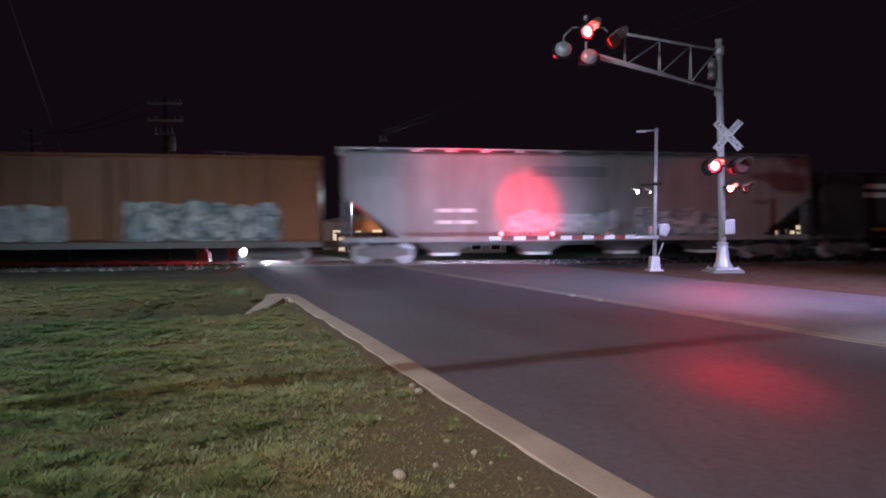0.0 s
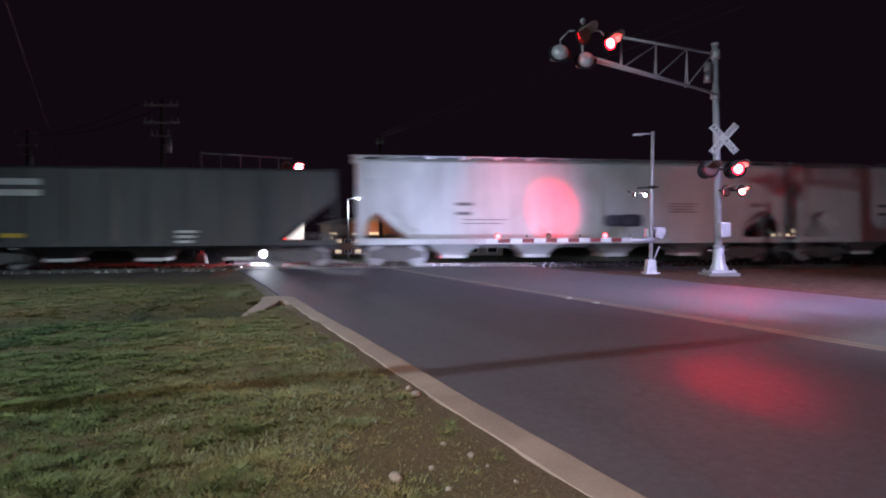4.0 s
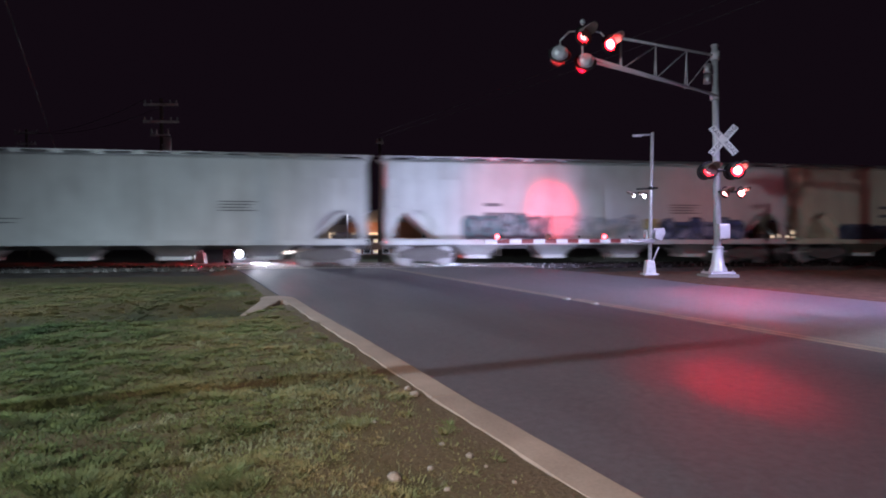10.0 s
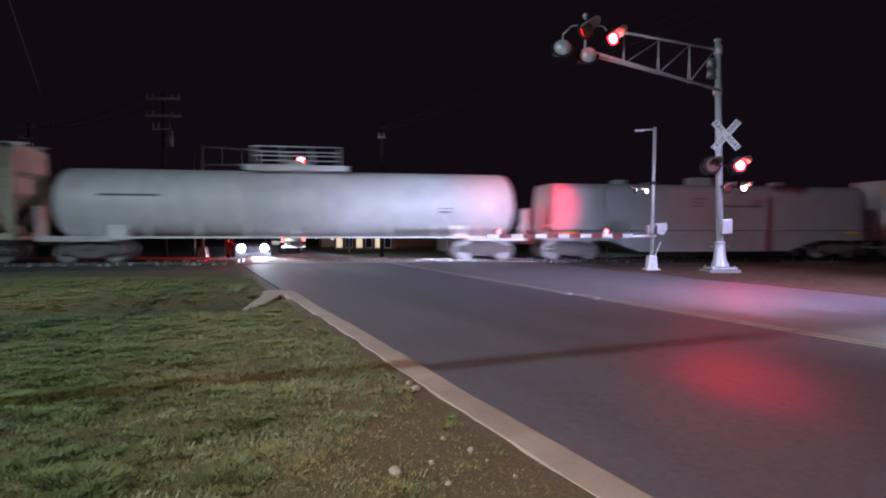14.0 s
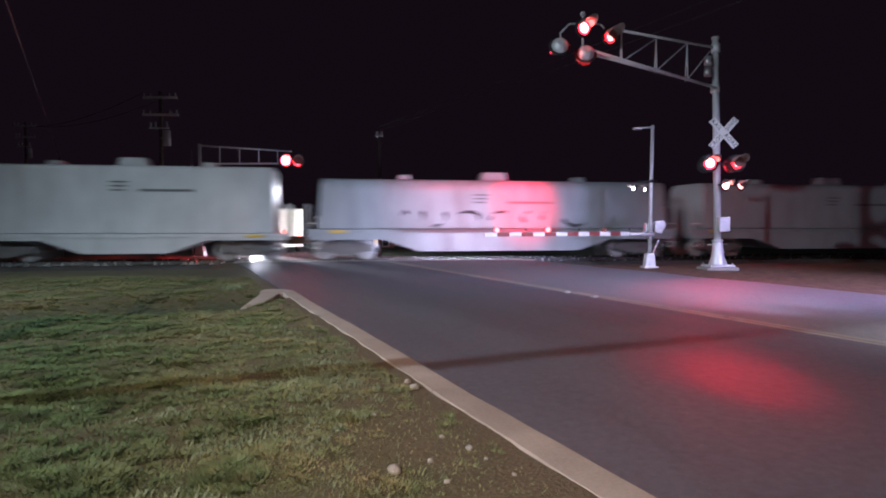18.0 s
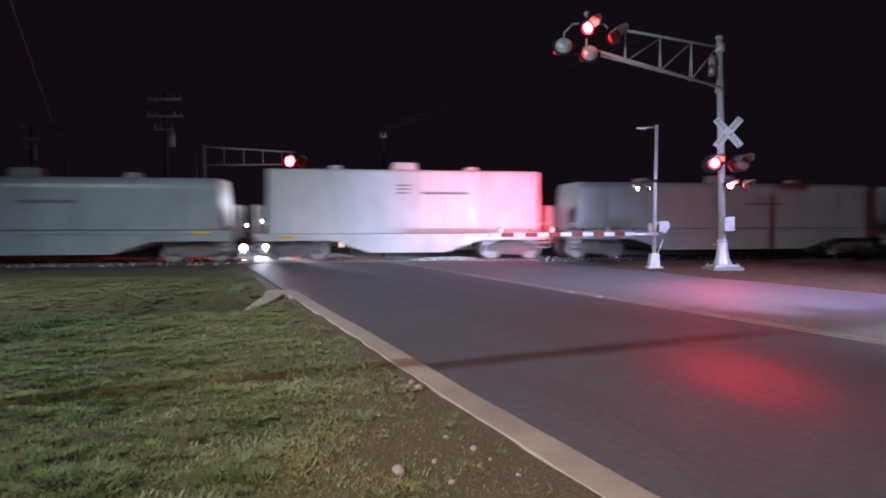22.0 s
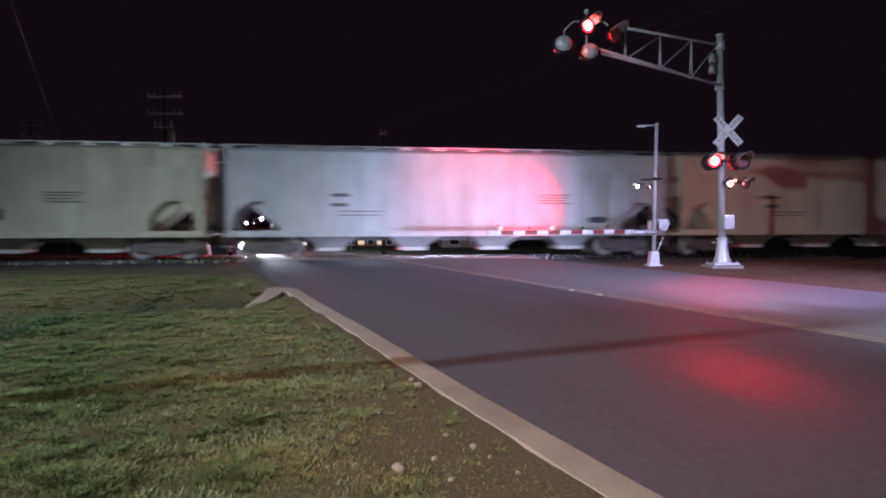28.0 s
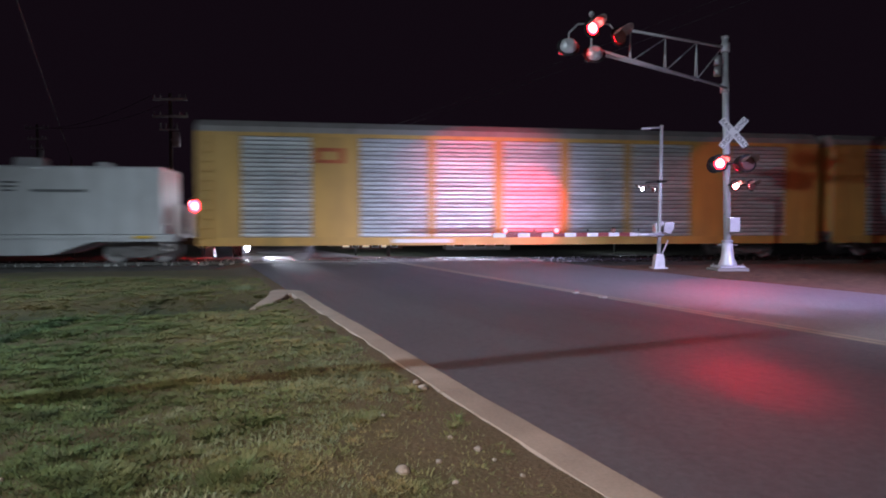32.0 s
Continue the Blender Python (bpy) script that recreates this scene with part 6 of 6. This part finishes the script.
street_lamp(LAMP_C, -0.1, "steel street lamp with a bluish lit head", (-1.4, 0.4, 0))
utility_pole(-5.5, 4.47, 11.6, (), "slim service pole on the verge", drum=False, thick=0.14)
utility_pole(-25.5, 43.0, 7.3, (), "short service pole beyond the track", drum=False, thick=0.08)
utility_pole(22.5, 17.8, 14.6, ((14.0, 0.8),), "tall timber utility pole beside the track", drum=False)

# low gabled building
bld = thing("building", pose(-3.0, 84.0, -1.25, 0, 0, 14), "low brown gabled building with lit doors", "building")
bm = B()
bx(bm, -9, 9, 0, 8, 0, 4.0)
part("wall", bm, M["brick"], bld)
bm = B()
bx(bm, -12.5, -9, 1.0, 7, 0, 3.7)
part("wall", bm, M["stucco"], bld, "pale rendered side wing")
bm = B()
prism(bm, [(-9.6, 3.95), (9.6, 3.95), (9.6, 4.1), (0.0, 7.2), (-9.6, 4.1)], -0.6, 8.6)
part("roof", bm, M["roofing"], bld)
bm = B()
prism(bm, [(-13.0, 3.65), (-8.9, 3.65), (-8.9, 4.6), (-13.0, 3.8)], 0.4, 7.6)
part("roof", bm, M["roofing"], bld)
for x, w, z0, z1, m in ((-10.9, 0.5, 0.9, 2.6, "window_lit"), (-8.2, 0.35, 0.6, 2.5, "window_lit"), (-5.6, 0.75, 0.2, 2.6, "window_lit"), (1.5, 0.7, 1.0, 2.4, "glass"), (5.0, 0.7, 1.0, 2.4, "window_lit")):
    bm = B()
    y = 1.0 if x < -9 else 0.0
    bx(bm, x - w - 0.1, x + w + 0.1, y - 0.08, y + 0.02, z0 - 0.1, z1 + 0.1)
    win = part("window", bm, M["stucco"], bld)
    bm = B()
    for q in (-1, 1):
        bx(bm, x + q * w * 0.5 - w * 0.46, x + q * w * 0.5 + w * 0.46, y - 0.11, y - 0.07, z0, z1)
    part("pane", bm, M[m], win)

# low shed and fence seen below the cars
shed = thing("shed", pose(2.5, 70, -1.2, 0, 0, 8), "low grey shed with small framed windows", "shed")
bm = B()
bx(bm, -2.6, 4.6, 0, 3, 0, 1.6)
part("wall", bm, M["stucco"], shed)
for x in (-1.2, 1.2, 3.4):
    bm = B()
    bx(bm, x - 0.62, x + 0.62, -0.06, 0.02, 0.25, 1.15)
    w = part("window_frame", bm, M["white"], shed)
    bm = B()
    bx(bm, x - 0.5, x + 0.5, -0.08, -0.05, 0.36, 1.04)
    part("pane", bm, M["glass"], w)
bm = B()
prism_x(bm, [(-0.3, 1.6), (3.3, 1.6), (3.3, 1.7), (1.5, 2.1), (-0.3, 1.7)], -2.8, 4.8)
part("roof", bm, M["roofing"], shed)
shop = thing("shop_front", pose(-9.2, 74, -1.25, 0, 0, 6), "low lit shop front with pale door frames", "shop")
bm = B()
bx(bm, -3.2, 4.0, 0, 3.5, 0, 2.2)
part("wall", bm, M["brick"], shop)
for x in (-2.6, -1.5, -0.3, 0.8, 1.9, 3.0):
    bm = B()
    bx(bm, x - 0.42, x + 0.42, -0.05, 0.02, 0.15, 1.9)
    w = part("window_frame", bm, M["white"], shop)
    bm = B()
    bx(bm, x - 0.33, x + 0.33, -0.08, -0.04, 0.25, 1.8)
    part("pane", bm, M["window_lit" if x in (-2.6, -0.3, 1.9) else "glass"], w)
bm = B()
bx(bm, -3.4, 4.2, -0.5, 3.6, 2.2, 2.35)
part("roof", bm, M["roofing"], shop)
depot = thing("distant_building", pose(67, 122, -1.2, 0, 0, -20), "distant dark building with yellow lit windows", "building")
bm = B()
bx(bm, -5, 5, 0, 6, 0, 4.5)
part("wall", bm, M["brick"], depot)
for x, z in ((-2.2, 1.2), (-1.0, 1.4), (0.3, 1.2), (1.3, 2.2), (1.4, 1.0)):
    bm = B()
    bx(bm, x - 0.42, x + 0.42, -0.06, 0.02, z, z + 0.8)
    part("window", bm, M["window_lit"], depot)


def vehicle(name, at, rz, label, truck=False, apart=None):
    """A road vehicle that faces its own -y."""
    car = thing(name, at @ pose(0, 0, 0, 0, 0, rz), label, "pickup" if truck else "car")
    w, l = (0.98, 2.8) if truck else (0.9, 2.3)
    zb = 0.42 if truck else 0.3
    bm = B()
    prism_x(bm, [(-l, zb), (-l, zb + 0.62), (-l + 0.25, zb + 0.72), (-l + 1.5, zb + 0.78), (l, zb + 0.8), (l, zb)], -w, w)
    part("body", soften(bm, 0.06), M["carbody"], car)
    bm = B()
    end = l * 0.25 if truck else l * 0.75
    prism_x(bm, [(-l + 1.35, zb + 0.72), (-l + 2.1, zb + 1.38), (end - 0.3, zb + 1.42), (end + 0.1, zb + 0.75)], -w + 0.1, w - 0.1)
    cabin = part("cabin", soften(bm, 0.05), M["carbody"], car)
    bm = B()
    prism_x(bm, [(-l + 1.42, zb + 0.84), (-l + 1.98, zb + 1.32), (-l + 2.0, zb + 1.32), (-l + 1.5, zb + 0.84)], -w + 0.18, w - 0.18)
    for v in bm.verts:
        v.co.y -= 0.06
    part("windscreen", bm, M["glass"], cabin)
    bm = B()
    bx(bm, -w + 0.05, w - 0.05, -l - 0.08, -l + 0.1, zb + 0.02, zb + 0.24)
    part("bumper", soften(bm, 0.03), M["galv"], car)
    for sx in (-1, 1):
        bm = B()
        lathe(bm, [(0.185, 0.02), (0.19, -0.01), (0.11, -0.03), (0.01, -0.035)], n=16)
        part("headlight", bm, M["headlight"], car, "lit white headlight", at=(sx * (apart or w - 0.22), -l - 0.03, zb + (0.5 if truck else 0.26)))
        for y in (-l + 0.85, l - 0.85):
            bm = B()
            lathe(bm, [(0.2, -0.11), (0.33, -0.11), (0.36, -0.08), (0.36, 0.08), (0.33, 0.11), (0.2, 0.11)], "x", 20)
            tyre = part("wheel", bm, M["tyre"], car, at=(sx * (w - 0.1), y, 0.36))
            bm = B()
            lathe(bm, [(0.2, -0.115), (0.05, -0.09), (0.05, 0.09), (0.2, 0.115)], "x", 16)
            part("rim", bm, M["galv"], tyre)
        bm = B()
        bx(bm, sx * (w - 0.2) - 0.08, sx * (w - 0.2) + 0.08, l - 0.03, l + 0.02, zb + 0.4, zb + 0.62)
        part("tail_light", bm, M["tail"], car)
    return car


def road_pose(n, d):
    p = road_at(n, d)
    return pose(p.x, p.y, far_drop(p.y) + 0.015, 0, 0, ROAD)


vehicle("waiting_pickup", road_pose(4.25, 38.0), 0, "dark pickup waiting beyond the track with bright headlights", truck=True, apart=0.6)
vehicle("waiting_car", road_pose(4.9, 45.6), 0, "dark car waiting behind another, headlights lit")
vehicle("waiting_pickup", road_pose(10.35, 1.25), 180, "dark pickup waiting at the gate with its headlights lit", truck=True)
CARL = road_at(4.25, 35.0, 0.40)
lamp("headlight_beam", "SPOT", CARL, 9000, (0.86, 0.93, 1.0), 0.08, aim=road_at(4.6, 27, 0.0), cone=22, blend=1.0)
lamp("tail_lamp_glow", "SPOT", road_at(10.9, 59.7, 0.15), 9000, (1.0, 0.02, 0.02), 0.08, aim=road_at(8.2, 28, 0.0), cone=20, blend=1.0)

# box truck beyond the track, seen from behind
tp = road_at(10.9, 60.0)
truck = thing("box_truck", pose(tp.x, tp.y, far_drop(tp.y), 0, 0, ROAD), "white box truck seen from behind, tail lamps lit", "truck")
bm = B()
bx(bm, -1.15, 1.15, 0, 6.5, 1.15, 4.1)
body = part("box_body", soften(bm, 0.04), M["trailer"], truck)
for sx in (-0.56, 0.56):
    bm = B()
    bx(bm, sx - 0.53, sx + 0.53, -0.03, -0.002, 1.25, 4.0)
    part("rear_door", bm, M["trailer"], body)
    bm = B()
    cyl(bm, (sx * 0.3, -0.06, 1.25), (sx * 0.3, -0.06, 4.0), 0.025, n=8)
    part("lock_rod", bm, M["galv"], body)
bm = B()
bx(bm, -1.1, 1.1, -0.1, 0.1, 0.55, 0.8)
for sx in (-0.7, 0.7):
    bx(bm, sx - 0.05, sx + 0.05, 0.0, 0.1, 0.8, 1.16)
part("bumper", bm, M["galv"], truck)
for sx in (-0.95, -0.75, 0.75, 0.95):
    bm = B()
    lathe(bm, [(0.15, 0.0), (0.12, -0.03), (0.02, -0.04)], n=14)
    part("tail_light", bm, M["tail"], truck, at=(sx, -0.035, 1.75 if abs(sx) < 0.9 else 1.35))
for sx in (-0.85, 0.85):
    bm = B()
    lathe(bm, [(0.3, -0.15), (0.48, -0.15), (0.5, -0.1), (0.5, 0.1), (0.48, 0.15), (0.3, 0.15)], "x", 20)
    part("wheel", bm, M["tyre"], truck, at=(sx, 1.4, 0.5))
bm = B()
bx(bm, -1.05, 1.05, 6.6, 8.6, 0.6, 2.6)
part("cab", soften(bm, 0.1), M["carbody"], truck)
lamp("car_beam_on_truck", "SPOT", road_at(10.9, 50.0, 0.2), 6000, (1.0, 0.93, 0.8), 0.1, aim=road_at(10.9, 60, 1.6), cone=40, blend=1.0)

# ---------------------------------------------------------------- what moves
PERIOD, FIRST = 1.2245, 0.165               # of the flashing lamps; the first change from left to right


def motions():
    times = [-0.5] + [float(t) for t in range(0, 33)] + [32.5]
    for car in TRAIN:
        m = car.matrix_basis.copy()
        walk(car, [(t, Matrix.Translation(TV * (-SPEED * t)) @ m) for t in times])
    # the wheels roll: the two places in a bogie, then the same for all alike
    spin = {}
    for car in TRAIN:
        for ob in car.children_recursive:
            if ob.name.split(".")[0] != "wheelset":
                continue
            key = ob.matrix_basis.translation.x > 0
            if key not in spin:
                m = ob.matrix_basis.copy()
                walk(ob, [(i / FPS, m @ Matrix.Rotation(-SPEED / 0.46 * i / FPS, 4, "Y")) for i in range(32 * FPS + 1)])
                spin[key] = ob.animation_data
            else:
                ob.rotation_mode = "QUATERNION"
                keys = ob.animation_data_create()
                keys.action = spin[key].action
                keys.action_slot = spin[key].action_slot
    swing = pose(0, 0, 0, -88, 0, 0)       # the vane stands up under the visor
    for vane, shut, side in VANES:
        wide = shut @ swing
        rows, state = [(0.0, wide if side == "L" else shut)], side == "L"
        k = 0
        while True:
            t = FIRST + k * PERIOD / 2
            if t > 31.9:
                break
            to_open = (side == "R") == (k % 2 == 0)
            a = (round(t * FPS) + (1 if side == "R" and not to_open else 0)) / FPS
            b2 = a + 1 / FPS
            rows.append((a, shut if to_open else wide))
            rows.append((b2, wide if to_open else shut))
            k += 1
        rows.append((32.0, rows[-1][1]))
        walk(vane, rows)


motions()
